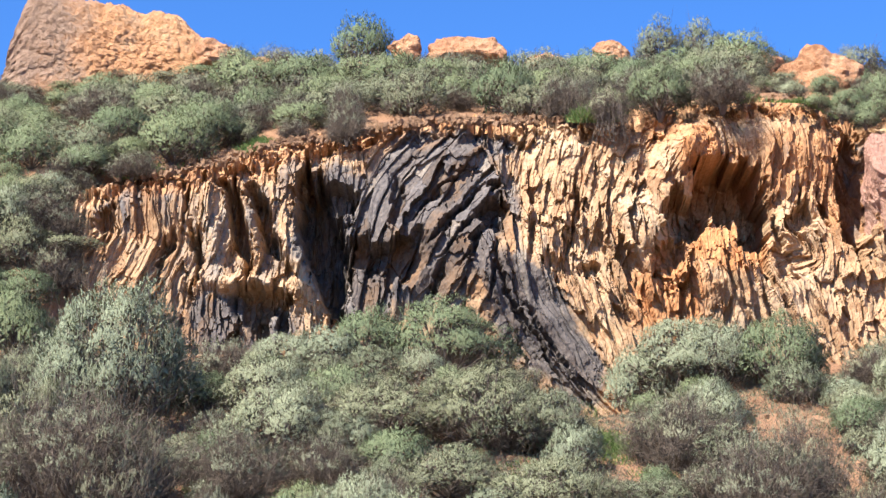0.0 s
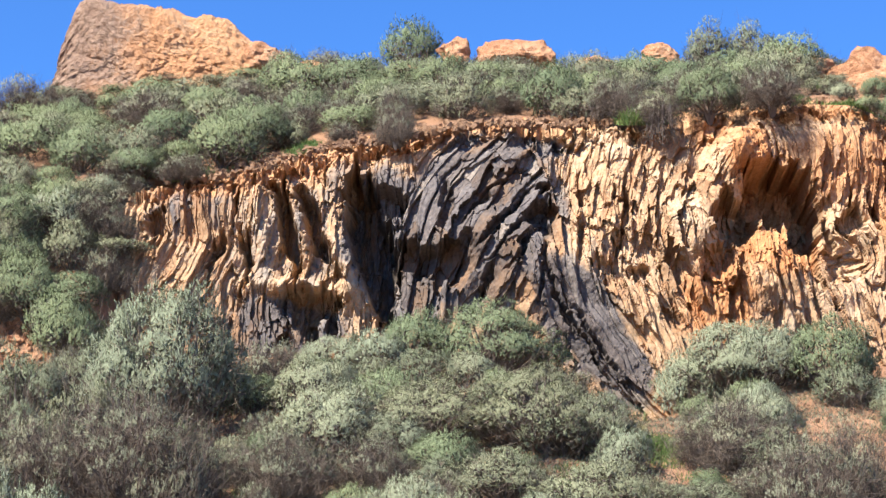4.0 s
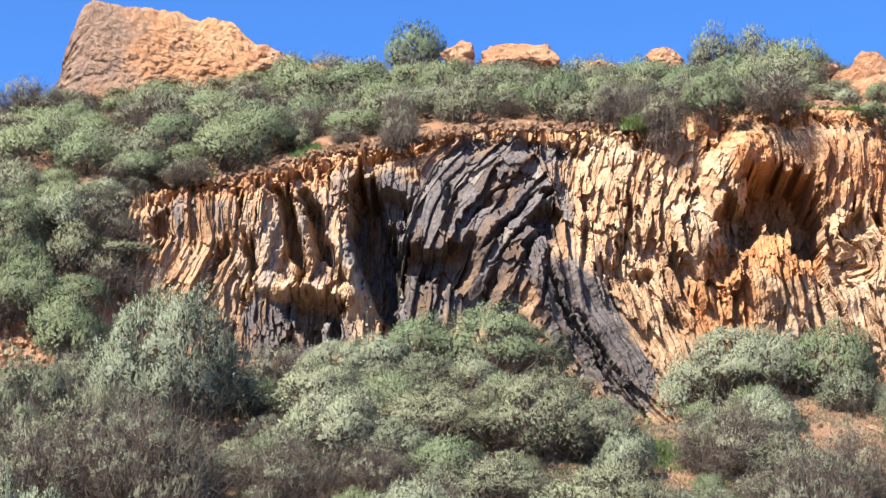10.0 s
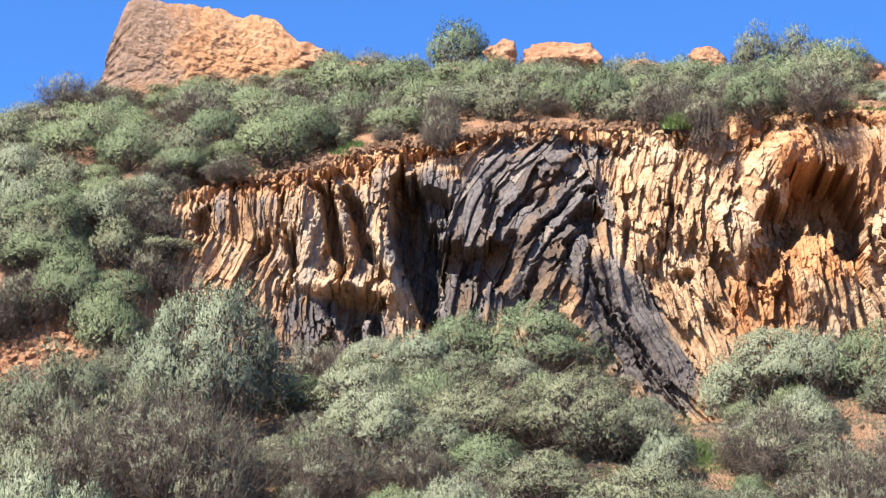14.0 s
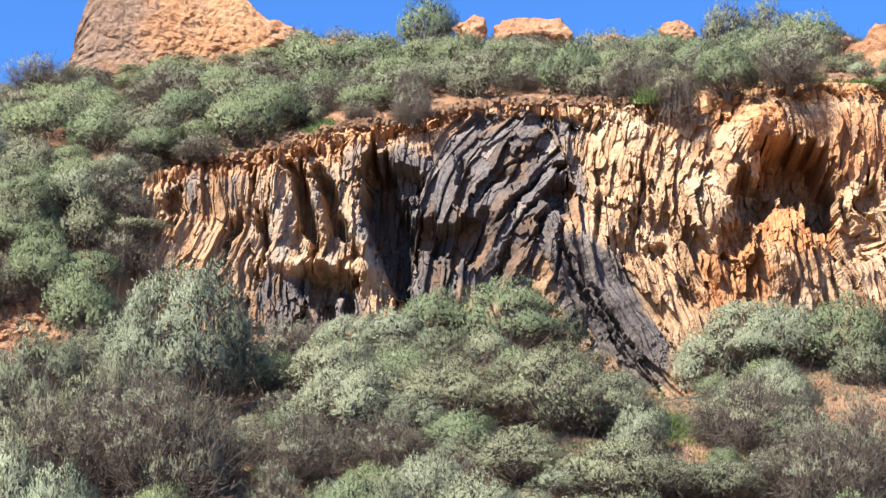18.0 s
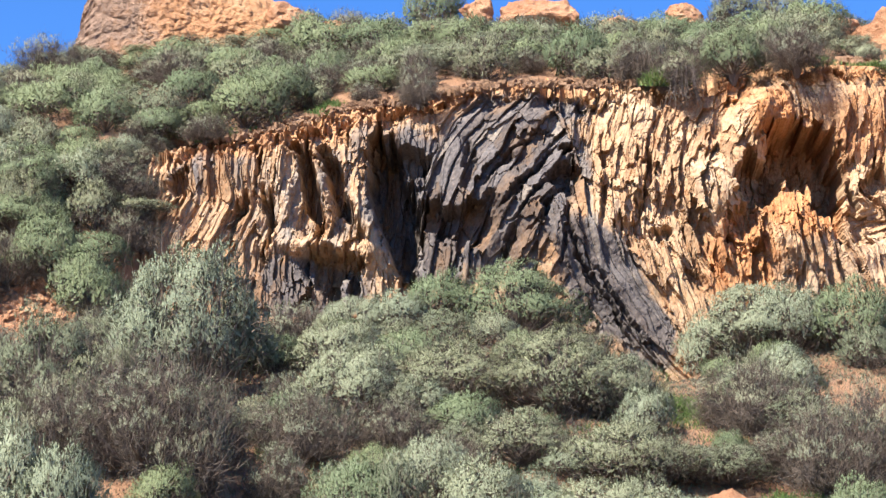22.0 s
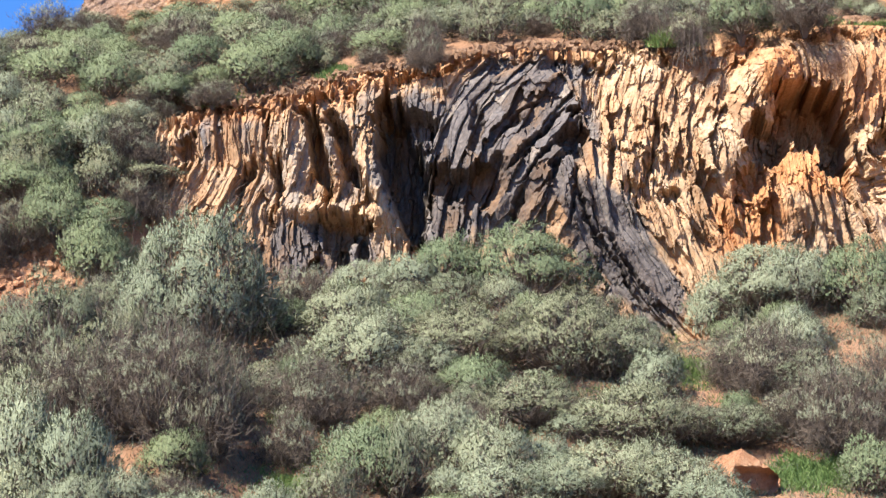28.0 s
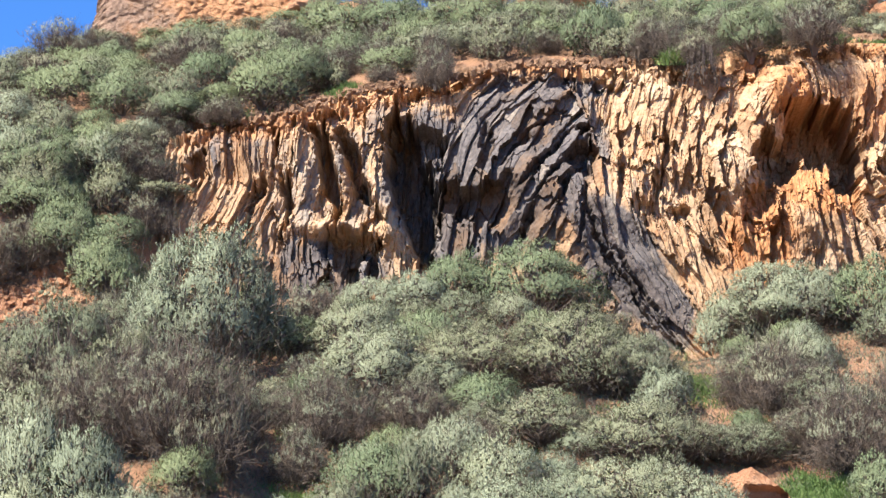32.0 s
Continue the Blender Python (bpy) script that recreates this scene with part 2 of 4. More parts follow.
HILL_SILVER = [
    (9.47, 49.55, 0.9, 0.55),
    (-13.27, 47.95, 2.04, 1.5),
    (-10.42, 48.95, 1.34, 0.76),
    (-14.02, 49.3, 1.79, 1.23),
    (-9.74, 49.95, 1.67, 0.81),
]
HILL_GREEN = [
    (-9.73, 49.9, 1.82, 0.84),
    (-7.23, 49.3, 2.54, 1.59),
    (1.74, 50.4, 1.99, 1.64),
    (5.74, 48.35, 2.35, 1.65),
    (-2.61, 60, 2.37, 1.98),
    (7.04, 51.85, 1.89, 1.18),
    (-3.66, 52.65, 1.92, 1.19),
    (-5.3, 52.7, 1.92, 1.2),
    (-9.25, 52.1, 2.21, 1.27),
    (-11.2, 50.15, 2.13, 1.28),
    (11.3, 50.9, 1.24, 0.66),
    (-1.43, 54.8, 1.99, 1.26),
    (9.85, 48.1, 0.88, 0.5),
    (12.4, 51.75, 1.26, 1),
    (11.09, 48.1, 0.88, 0.5),
    (-11.43, 48.2, 1.9, 1.35),
    (-12.2, 47.4, 1.87, 1.3),
    (-9.25, 51, 1.39, 0.68),
    (11.5, 48.8, 1.33, 0.7),
    (-6.545, 50.3, 3.26, 1.79),
]
HILL_OLIVE = [
    (-9.18, 51.1, 1.39, 0.54),
    (-0.76, 50.05, 1.82, 1.3),
    (7.15, 60, 2.18, 1.64),
    (8.65, 60, 1.91, 1.59),
    (13.33, 58.05, 1.76, 1.34),
    (4.13, 51.85, 1.73, 1.18),
    (-5.49, 50.2, 1.37, 0.81),
    (-9.31, 56.15, 2.21, 1.1),
    (-3.99, 57.25, 2.08, 1.12),
    (9.06, 53.3, 1.29, 0.78),
    (10.92, 58.85, 1.07, 0.66),
    (-10.79, 48.6, 1.77, 1.05),
    (-10.76, 47.4, 1.87, 1.45),
    (-12.65, 48.75, 2.07, 1.37),
    (10.49, 48.1, 0.88, 0.5),
    (-9.752, 50.5, 2.13, 1.25),
]
HILL_DRY = [
    (-8.21, 48.6, 1.62, 0.86),
    (-2.52, 48.1, 1.31, 1.14),
    (3.28, 48.9, 1.78, 1.43),
    (4.34, 48.1, 1.6, 1.12),
    (7.35, 48.1, 2.19, 1.37),
    (-6.91, 60, 1.27, 1.26),
    (-5.5, 60, 1.64, 1.09),
    (-14.52, 54.3, 1.81, 1.05),
    (-10.12, 49.55, 1.35, 0.77),
    (0.8, 55.75, 1.86, 1),
    (-7.49, 55.6, 2.19, 1.09),
    (-9.81, 48.95, 1.48, 0.88),
    (-10.05, 48.05, 1.75, 1.22),
    (-9.49, 49.1, 1.34, 0.84),
    (-9.57, 48.5, 1.62, 0.94),
    (-9.57, 48.7, 1.48, 1.24),
    (-9.49, 49.35, 1.35, 0.95),
    (-9.47, 49.9, 1.06, 0.61),
    (-9.82, 47.55, 1.73, 1.41),
    (-9.77, 49.45, 1.2, 0.65),
    (-1.32, 50.7, 0.92, 0.57),
    (-4.03, 49.4, 1.05, 0.63),
    (-14.95, 57.5, 2.23, 1.45),
    (-13.84, 57, 1.29, 1.13),
    (-6.754, 59, 1.34, 1.24),
    (-5.337, 59.5, 1.54, 0.972),
    (-2.652, 49.9, 1.29, 1.46),
]
BARE = [
    (6.49, 8.63, 38.4, 45.3),
    (2.81, 4.47, 39.1, 48.2),
    (2.83, 4.14, 37.3, 41.85),
    (-13.49, -10.89, 44.05, 47.05),
    (2.74, 5.89, 33.2, 36.6),
    (0.85, 1.79, 37.75, 40),
    (-4.55, -3.47, 34.45, 37.2),
    (2.21, 4.25, 48, 48.2),
]


def smooth(t):
    t = np.clip(t, 0, 1)
    return t * t * (3 - 2 * t)


def hash2(i, j, seed=0):
    v = np.sin(i * 127.1 + j * 311.7 + seed * 74.7) * 43758.5453
    return v - np.floor(v)


def vnoise(x, y, seed=0):
    """Value noise, 0 to 1, over arrays."""
    i, j = np.floor(x), np.floor(y)
    u, v = x - i, y - j
    u, v = u * u * (3 - 2 * u), v * v * (3 - 2 * v)
    a, b = hash2(i, j, seed), hash2(i + 1, j, seed)
    c, d = hash2(i, j + 1, seed), hash2(i + 1, j + 1, seed)
    return (a * (1 - u) + b * u) * (1 - v) + (c * (1 - u) + d * u) * v


def fbm(x, y, octaves=4, seed=0):
    s, k, t = 0.0, 0.5, 0.0
    for o in range(octaves):
        s = s + k * vnoise(x * 2 ** o, y * 2 ** o, seed + o * 13)
        t += k
        k *= 0.5
    return s / t - 0.5


def table(x, rows):
    return np.interp(x, [r[0] for r in rows], [r[1] for r in rows])


def lower_z(x, y):
    """The slope below the rock face, from the flat by the road upwards."""
    z = 4.25 + (y - 34) * 0.465 - 1.7 * np.exp(-((x - 3.6) / 2.0) ** 2 - ((y - 47.5) / 3.2) ** 2)
    z = z + 0.5 * np.exp(-((x + 1.5) / 2.0) ** 2 - ((y - 45.2) / 1.8) ** 2)
    z = z + 0.5 * np.exp(-((x + 8.0) / 1.6) ** 2 - ((y - 37.5) / 2.5) ** 2) - 0.75 * np.exp(-((x + 4.4) / 1.1) ** 2 - ((y - 35.0) / 1.8) ** 2)
    return np.log1p(np.exp(np.clip(z * 2, -40, 40))) / 2


def upper_z(x, y):
    """The hillside above the rock face, over its crest and down behind."""
    zt, zr = table(x, RIM), table(x, RIDGE)
    up = zt + (y - 48.3) * (zr - zt) / 11.7
    back = zr + 0.3 - (y - 60) * 0.22
    back = np.maximum(back, 3.0)
    return -np.logaddexp(-up * 3.0, -back * 3.0) / 3.0


def ground_z(x, y):
    f = smooth((x + 10.3) / 2.2)
    y0 = 44.0 + f * 8.6
    y1 = 50.0 + f * 3.2
    s = smooth((y - y0) / (y1 - y0))
    z = lower_z(x, np.minimum(y, 54)) * (1 - s) + upper_z(x, y) * s
    near = np.exp(-((x / 60) ** 2) - ((y - 45) / 40) ** 2)
    return z + near * (0.45 * fbm(x * 0.5, y * 0.5, 3, 5) + 0.18 * fbm(x * 2.5, y * 2.5, 4, 9))


def stand_z(x, y):
    """Where a thing planted at x, y rests: on the slope, or above the face on the hillside."""
    x, y = np.float64(x), np.float64(y)
    if x > -8.7 and 48.0 < y < 53.4:
        return float(upper_z(x, y))
    return float(ground_z(x, y))


# ---- materials ----
def material(name):
    m = bpy.data.materials.new(name)
    m.use_nodes = True
    n = m.node_tree.nodes
    return m, n, m.node_tree.links, n["Principled BSDF"]


def tex(n, l, kind, scale, coords, **props):
    t = n.new(kind)
    t.inputs["Scale"].default_value = scale
    for key, value in props.items():
        t.inputs[key].default_value = value
    l.new(coords, t.inputs["Vector"])
    return t


def ramp(n, l, source, stops):
    r = n.new("ShaderNodeValToRGB")
    e = r.color_ramp.elements
    while len(e) < len(stops):
        e.new(0.5)
    for el, (p, c) in zip(e, stops):
        el.position, el.color = p, (*c, 1)
    l.new(source, r.inputs[0])
    return r.outputs[0]


def mix(n, l, fac, a, b, mode="MIX"):
    m = n.new("ShaderNodeMix")
    m.data_type, m.blend_type = "RGBA", mode
    for sock, v in ((m.inputs[0], fac), (m.inputs[6], a), (m.inputs[7], b)):
        if hasattr(v, "links"):
            l.new(v, sock)
        elif isinstance(v, (int, float)):
            sock.default_value = v
        else:
            sock.default_value = (*v, 1)
    return m.outputs[2]


def maths(n, l, op, a, b=0.0, clamp=False):
    m = n.new("ShaderNodeMath")
    m.operation, m.use_clamp = op, clamp
    for sock, v in zip(m.inputs, (a, b)):
        if hasattr(v, "links"):
            l.new(v, sock)
        else:
            sock.default_value = v
    return m.outputs[0]


def bump(n, l, height, b, strength, distance):
    u = n.new("ShaderNodeBump")
    u.inputs["Strength"].default_value, u.inputs["Distance"].default_value = strength, distance
    l.new(height, u.inputs["Height"])
    l.new(u.outputs[0], b.inputs["Normal"])


def cliff_material():
    m, n, l, b = material("columnar_rock")
    co = n.new("ShaderNodeTexCoord").outputs["Object"]
    att = {}
    for key in ("dark", "rust", "pale", "cell"):
        a = n.new("ShaderNodeAttribute")
        a.attribute_name = key
        att[key] = a.outputs["Fac"]
    big = tex(n, l, "ShaderNodeTexNoise", 1.3, co, Detail=5.0, Roughness=0.6).outputs[0]
    fine = tex(n, l, "ShaderNodeTexNoise", 9.0, co, Detail=6.0, Roughness=0.7).outputs[0]
    grain = tex(n, l, "ShaderNodeTexNoise", 45.0, co, Detail=3.0, Roughness=0.6).outputs[0]
    tan = ramp(n, l, fine, [(0.28, (0.24, 0.145, 0.085)), (0.50, (0.42, 0.285, 0.17)), (0.75, (0.50, 0.37, 0.24))])
    pale = ramp(n, l, fine, [(0.3, (0.42, 0.29, 0.18)), (0.65, (0.51, 0.40, 0.28))])
    rust = ramp(n, l, fine, [(0.25, (0.25, 0.12, 0.06)), (0.55, (0.49, 0.245, 0.105)), (0.8, (0.58, 0.36, 0.20))])
    dark = ramp(n, l, fine, [(0.25, (0.055, 0.049, 0.048)), (0.5, (0.118, 0.104, 0.100)), (0.66, (0.185, 0.160, 0.146)), (0.78, (0.40, 0.325, 0.25))])
    worn = n.new("ShaderNodeMapRange")
    worn.inputs[1].default_value, worn.inputs[2].default_value, worn.inputs[4].default_value = 0.70, 0.84, 0.5
    l.new(maths(n, l, "ADD", att["cell"], maths(n, l, "MULTIPLY", maths(n, l, "SUBTRACT", big, 0.5), 0.35)), worn.inputs[0])
    dark = mix(n, l, worn.outputs[0], dark, ramp(n, l, fine, [(0.3, (0.16, 0.13, 0.105)), (0.6, (0.36, 0.29, 0.215))]))
    c = mix(n, l, maths(n, l, "MULTIPLY", att["pale"], maths(n, l, "ADD", big, 0.4), True), tan, pale)
    c = mix(n, l, maths(n, l, "MULTIPLY", att["rust"], maths(n, l, "ADD", maths(n, l, "MULTIPLY", big, 2.0), 0.3), True), c, rust)
    streak = n.new("ShaderNodeMapping")
    streak.inputs["Scale"].default_value = (1.0, 1.0, 0.45)
    l.new(co, streak.inputs["Vector"])
    patchy = tex(n, l, "ShaderNodeTexNoise", 4.2, streak.outputs[0], Detail=5.0, Roughness=0.65).outputs[0]
    stain = n.new("ShaderNodeMapRange")
    stain.inputs[1].default_value, stain.inputs[2].default_value, stain.inputs[4].default_value = 0.50, 0.68, 0.55
    l.new(patchy, stain.inputs[0])
    c = mix(n, l, stain.outputs[0], c, rust)
    wob = maths(n, l, "ADD", att["dark"], maths(n, l, "MULTIPLY", maths(n, l, "SUBTRACT", big, 0.5), 0.9))
    wob = maths(n, l, "ADD", wob, maths(n, l, "MULTIPLY", maths(n, l, "SUBTRACT", att["cell"], 0.5), 0.8))
    wob = maths(n, l, "ADD", wob, maths(n, l, "MULTIPLY", maths(n, l, "SUBTRACT", fine, 0.5), 0.35))
    edge = n.new("ShaderNodeMapRange")
    edge.inputs[1].default_value, edge.inputs[2].default_value = 0.26, 0.72
    l.new(wob, edge.inputs[0])
    c = mix(n, l, edge.outputs[0], c, dark)
    tint = ramp(n, l, att["cell"], [(0.15, (0.60, 0.51, 0.44)), (0.40, (0.84, 0.77, 0.71)), (0.62, (0.97, 0.95, 0.93)), (1.0, (1.0, 1.0, 1.0))])
    c = mix(n, l, 1.0, c, tint, "MULTIPLY")
    l.new(c, b.inputs["Base Color"])
    b.inputs["Roughness"].default_value = 0.85
    b.inputs["Specular IOR Level"].default_value = 0.3
    stretch = n.new("ShaderNodeMapping")
    stretch.inputs["Scale"].default_value = (1.0, 1.0, 0.4)
    l.new(co, stretch.inputs["Vector"])
    chips = tex(n, l, "ShaderNodeTexVoronoi", 11.0, stretch.outputs[0]).outputs["Distance"]
    small = tex(n, l, "ShaderNodeTexVoronoi", 26.0, stretch.outputs[0]).outputs["Distance"]
    h = maths(n, l, "ADD", maths(n, l, "MULTIPLY", chips, 0.9), maths(n, l, "MULTIPLY", small, 0.4))
    h = maths(n, l, "ADD", h, maths(n, l, "MULTIPLY", fine, 0.6))
    h = maths(n, l, "ADD", h, maths(n, l, "MULTIPLY", grain, 0.25))
    bump(n, l, h, b, 0.65, 0.04)
    return m


def boulder_material(name, low, mid, high, face=None):
    m, n, l, b = material(name)
    co = n.new("ShaderNodeTexCoord").outputs["Object"]
    big = tex(n, l, "ShaderNodeTexNoise", 0.7, co, Detail=5.0, Roughness=0.62).outputs[0]
    fine = tex(n, l, "ShaderNodeTexNoise", 6.0, co, Detail=7.0, Roughness=0.72).outputs[0]
    crack = tex(n, l, "ShaderNodeTexVoronoi", 3.0, co).outputs["Distance"]
    c = ramp(n, l, maths(n, l, "ADD", maths(n, l, "MULTIPLY", big, 0.55), maths(n, l, "MULTIPLY", fine, 0.45)), [(0.3, low), (0.5, mid), (0.68, high)])
    if face:
        x = n.new("ShaderNodeSeparateXYZ")
        l.new(co, x.inputs[0])
        f = maths(n, l, "ADD", maths(n, l, "MULTIPLY", x.outputs[0], -0.45), maths(n, l, "ADD", maths(n, l, "MULTIPLY", maths(n, l, "SUBTRACT", big, 0.5), 3.6), maths(n, l, "MULTIPLY", maths(n, l, "SUBTRACT", fine, 0.5), 1.6)))
        f = maths(n, l, "SUBTRACT", f, face[0], True)
        grey = ramp(n, l, fine, [(0.3, face[1]), (0.7, face[2])])
        c = mix(n, l, maths(n, l, "MULTIPLY", f, 0.85, True), c, grey)
    l.new(c, b.inputs["Base Color"])
    b.inputs["Roughness"].default_value = 0.9
    b.inputs["Specular IOR Level"].default_value = 0.25
    grain = tex(n, l, "ShaderNodeTexNoise", 22.0, co, Detail=5.0, Roughness=0.7).outputs[0]
    bump(n, l, maths(n, l, "ADD", maths(n, l, "ADD", fine, maths(n, l, "MULTIPLY", grain, 0.35)), maths(n, l, "MULTIPLY", crack, 0.4)), b, 1.0, 0.18)
    return m


def soil_material():
    m, n, l, b = material("red_soil")
    co = n.new("ShaderNodeTexCoord").outputs["Object"]
    big = tex(n, l, "ShaderNodeTexNoise", 0.5, co, Detail=5.0, Roughness=0.6).outputs[0]
    fine = tex(n, l, "ShaderNodeTexNoise", 11.0, co, Detail=6.0, Roughness=0.75).outputs[0]
    c = ramp(n, l, maths(n, l, "ADD", maths(n, l, "MULTIPLY", big, 0.5), maths(n, l, "MULTIPLY", fine, 0.5)),
             [(0.3, (0.10, 0.054, 0.032)), (0.5, (0.245, 0.135, 0.078)), (0.7, (0.36, 0.22, 0.135))])
    l.new(c, b.inputs["Base Color"])
    b.inputs["Roughness"].default_value = 0.95
    b.inputs["Specular IOR Level"].default_value = 0.15
    bump(n, l, fine, b, 0.8, 0.05)
    return m


def leaf_material(name, a, b_, c, glow=0.15):
    m, n, l, b = material(name)
    g = n.new("ShaderNodeNewGeometry")
    o = n.new("ShaderNodeObjectInfo")
    col = ramp(n, l, g.outputs["Random Per Island"], [(0.0, a), (0.55, b_), (1.0, c)])
    tint = ramp(n, l, o.outputs["Random"], [(0.0, (0.78, 0.84, 0.82)), (0.5, (0.97, 1.0, 0.98)), (1.0, (1.05, 1.04, 0.96))])
    col = mix(n, l, 1.0, col, tint, "MULTIPLY")
    l.new(col, b.inputs["Base Color"])
    b.inputs["Roughness"].default_value = 0.75
    b.inputs["Specular IOR Level"].default_value = 0.2
    t = n.new("ShaderNodeBsdfTranslucent")
    l.new(col, t.inputs[0])
    s = n.new("ShaderNodeMixShader")
    s.inputs[0].default_value = glow
    l.new(b.outputs[0], s.inputs[1])
    l.new(t.outputs[0], s.inputs[2])
    l.new(s.outputs[0], n["Material Output"].inputs["Surface"])
    return m


def wood_material(name, a, b_):
    m, n, l, b = material(name)
    g = n.new("ShaderNodeNewGeometry")
    co = n.new("ShaderNodeTexCoord").outputs["Object"]
    fine = tex(n, l, "ShaderNodeTexNoise", 25.0, co, Detail=3.0).outputs[0]
    f = maths(n, l, "ADD", maths(n, l, "MULTIPLY", g.outputs["Random Per Island"], 0.7), maths(n, l, "MULTIPLY", fine, 0.3))
    l.new(ramp(n, l, f, [(0.1, a), (0.9, b_)]), b.inputs["Base Color"])
    b.inputs["Roughness"].default_value = 0.9
    return m


ROCK = cliff_material()
BOULDER = boulder_material("orange_boulder_rock", (0.26, 0.125, 0.065), (0.54, 0.285, 0.14), (0.66, 0.43, 0.25),
                           (-0.05, (0.16, 0.108, 0.082), (0.37, 0.26, 0.19)))
ORANGE = boulder_material("orange_rock", (0.26, 0.115, 0.06), (0.50, 0.25, 0.13), (0.64, 0.39, 0.235))
RUSTY = boulder_material("rusty_rubble", (0.12, 0.07, 0.045), (0.30, 0.175, 0.10), (0.46, 0.31, 0.20))
PINK = boulder_material("pink_rock", (0.28, 0.14, 0.10), (0.48, 0.27, 0.20), (0.58, 0.37, 0.28))
SOIL = soil_material()
LEAF = {
    "silver": leaf_material("silver_sage_leaf", (0.196, 0.216, 0.147), (0.246, 0.265, 0.179), (0.318, 0.331, 0.230), 0.12),
    "green": leaf_material("green_sage_leaf", (0.132, 0.166, 0.093), (0.170, 0.202, 0.113), (0.224, 0.252, 0.144), 0.12),
    "olive": leaf_material("olive_sage_leaf", (0.156, 0.170, 0.108), (0.196, 0.207, 0.133), (0.255, 0.260, 0.171), 0.12),
    "dry": leaf_material("sparse_sage_leaf", (0.158, 0.159, 0.110), (0.200, 0.198, 0.139), (0.261, 0.252, 0.178)),
}
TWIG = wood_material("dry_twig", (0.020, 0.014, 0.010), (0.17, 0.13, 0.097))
STEM = wood_material("grey_bark", (0.06, 0.046, 0.038), (0.17, 0.135, 0.11))
GRASS = leaf_material("fresh_grass_blade", (0.075, 0.125, 0.036), (0.125, 0.19, 0.058), (0.21, 0.265, 0.10), 0.3)
STRAW = leaf_material("straw_blade", (0.30, 0.25, 0.13), (0.45, 0.38, 0.22), (0.55, 0.49, 0.31), 0.3)


# ---- mesh helpers ----
def mesh_of(name, verts, faces, mat, smooth_faces=False):
    """A mesh from an array of points and an array of triangles or quads."""
    verts, faces = np.asarray(verts, dtype=np.float32), np.asarray(faces, dtype=np.int32)
    k = faces.shape[1]
    me = bpy.data.meshes.new(name)
    me.vertices.add(len(verts))
    me.vertices.foreach_set("co", verts.ravel())
    me.loops.add(faces.size)
    me.loops.foreach_set("vertex_index", faces.ravel())
    me.polygons.add(len(faces))
    me.polygons.foreach_set("loop_start", np.arange(0, faces.size, k, dtype=np.int32))
    me.polygons.foreach_set("use_smooth", np.full(len(faces), smooth_faces))
    me.update(calc_edges=True)
    me.materials.append(mat)
    return me


def part(name, me, parent, label=""):
    ob = new(name, me)
    ob.parent = parent
    if label:
        tagged(ob, label)
    return ob


# ---- ground: one sheet to the horizon ----
def build_ground():
    xs = np.concatenate([-np.geomspace(2600, 20.5, 26), np.arange(-20, 20.01, 0.2), np.geomspace(20.5, 2600, 26)])
    ys = np.concatenate([-np.geomspace(2600, 2, 16), np.arange(0, 26, 2.0), np.arange(27, 64, 0.2), np.geomspace(64.5, 3500, 30)])
    X, Y = np.meshgrid(xs, ys)
    Z = ground_z(X, Y)
    nx, ny = len(xs), len(ys)
    idx = np.arange(nx * ny).reshape(ny, nx)
    faces = np.stack([idx[:-1, :-1], idx[:-1, 1:], idx[1:, 1:], idx[1:, :-1]], -1).reshape(-1, 4)
    me = mesh_of("ground", np.stack([X, Y, Z], -1).reshape(-1, 3), faces, SOIL, True)
    return tagged(new("ground", me), "red-orange stony soil of a dry brush-covered hillside", "ground", kind="structure")


build_ground()


# ---- the columnar rock face ----
# where one set of columns ends against the next: height, and the place along the face
LEFT_END = [(9, -2.2), (12, -2.35), (13.7, -2.6), (15.4, -2.0), (18, -1.7)]
SLAB_END = [(9, 3.2), (11.3, 1.7), (12.7, 0.95), (13.75, 0.65), (14.4, 1.35), (15.4, 1.5), (16.2, 1.1), (18, 0.6)]
DOME_END = [(9, 4.7), (10, 4.4), (11.3, 3.85), (12.2, 3.15), (13, 2.6), (14, 2.3), (14.5, 1.8), (15.4, 1.5), (18, 0.7)]
STEP = 0.1


def flow_at(x, z, flow):
    """Lean of the columns (radians from upright), their width and length, blended between the known spots."""
    sx = sy = sw = sl = st = 0.0
    for cx, cz, deg, w, ln in flow:
        k = 1.0 / (((x - cx) ** 2 + (z - cz) ** 2) + 0.05) ** 1.8
        sx = sx + k * math.cos(2 * radians(deg))
        sy = sy + k * math.sin(2 * radians(deg))
        sw = sw + k * w
        sl = sl + k * ln
        st = st + k
    return 0.5 * np.arctan2(sy, sx), sw / st, sl / st


def cosines(A, back=False):
    """Cosine transform of a grid along its first axis, or its inverse."""
    n = len(A)
    turn = np.exp(-0.5j * math.pi * np.arange(n) / n).reshape((n,) + (1,) * (A.ndim - 1))
    if not back:
        return (np.fft.fft(np.concatenate([A, A[::-1]]), axis=0)[:n] * turn).real
    B = np.zeros((2 * n,) + A.shape[1:], dtype=complex)
    B[:n] = A / turn
    B[n + 1:] = np.conj(B[1:n][::-1])
    return np.fft.ifft(B, axis=0).real[:n]


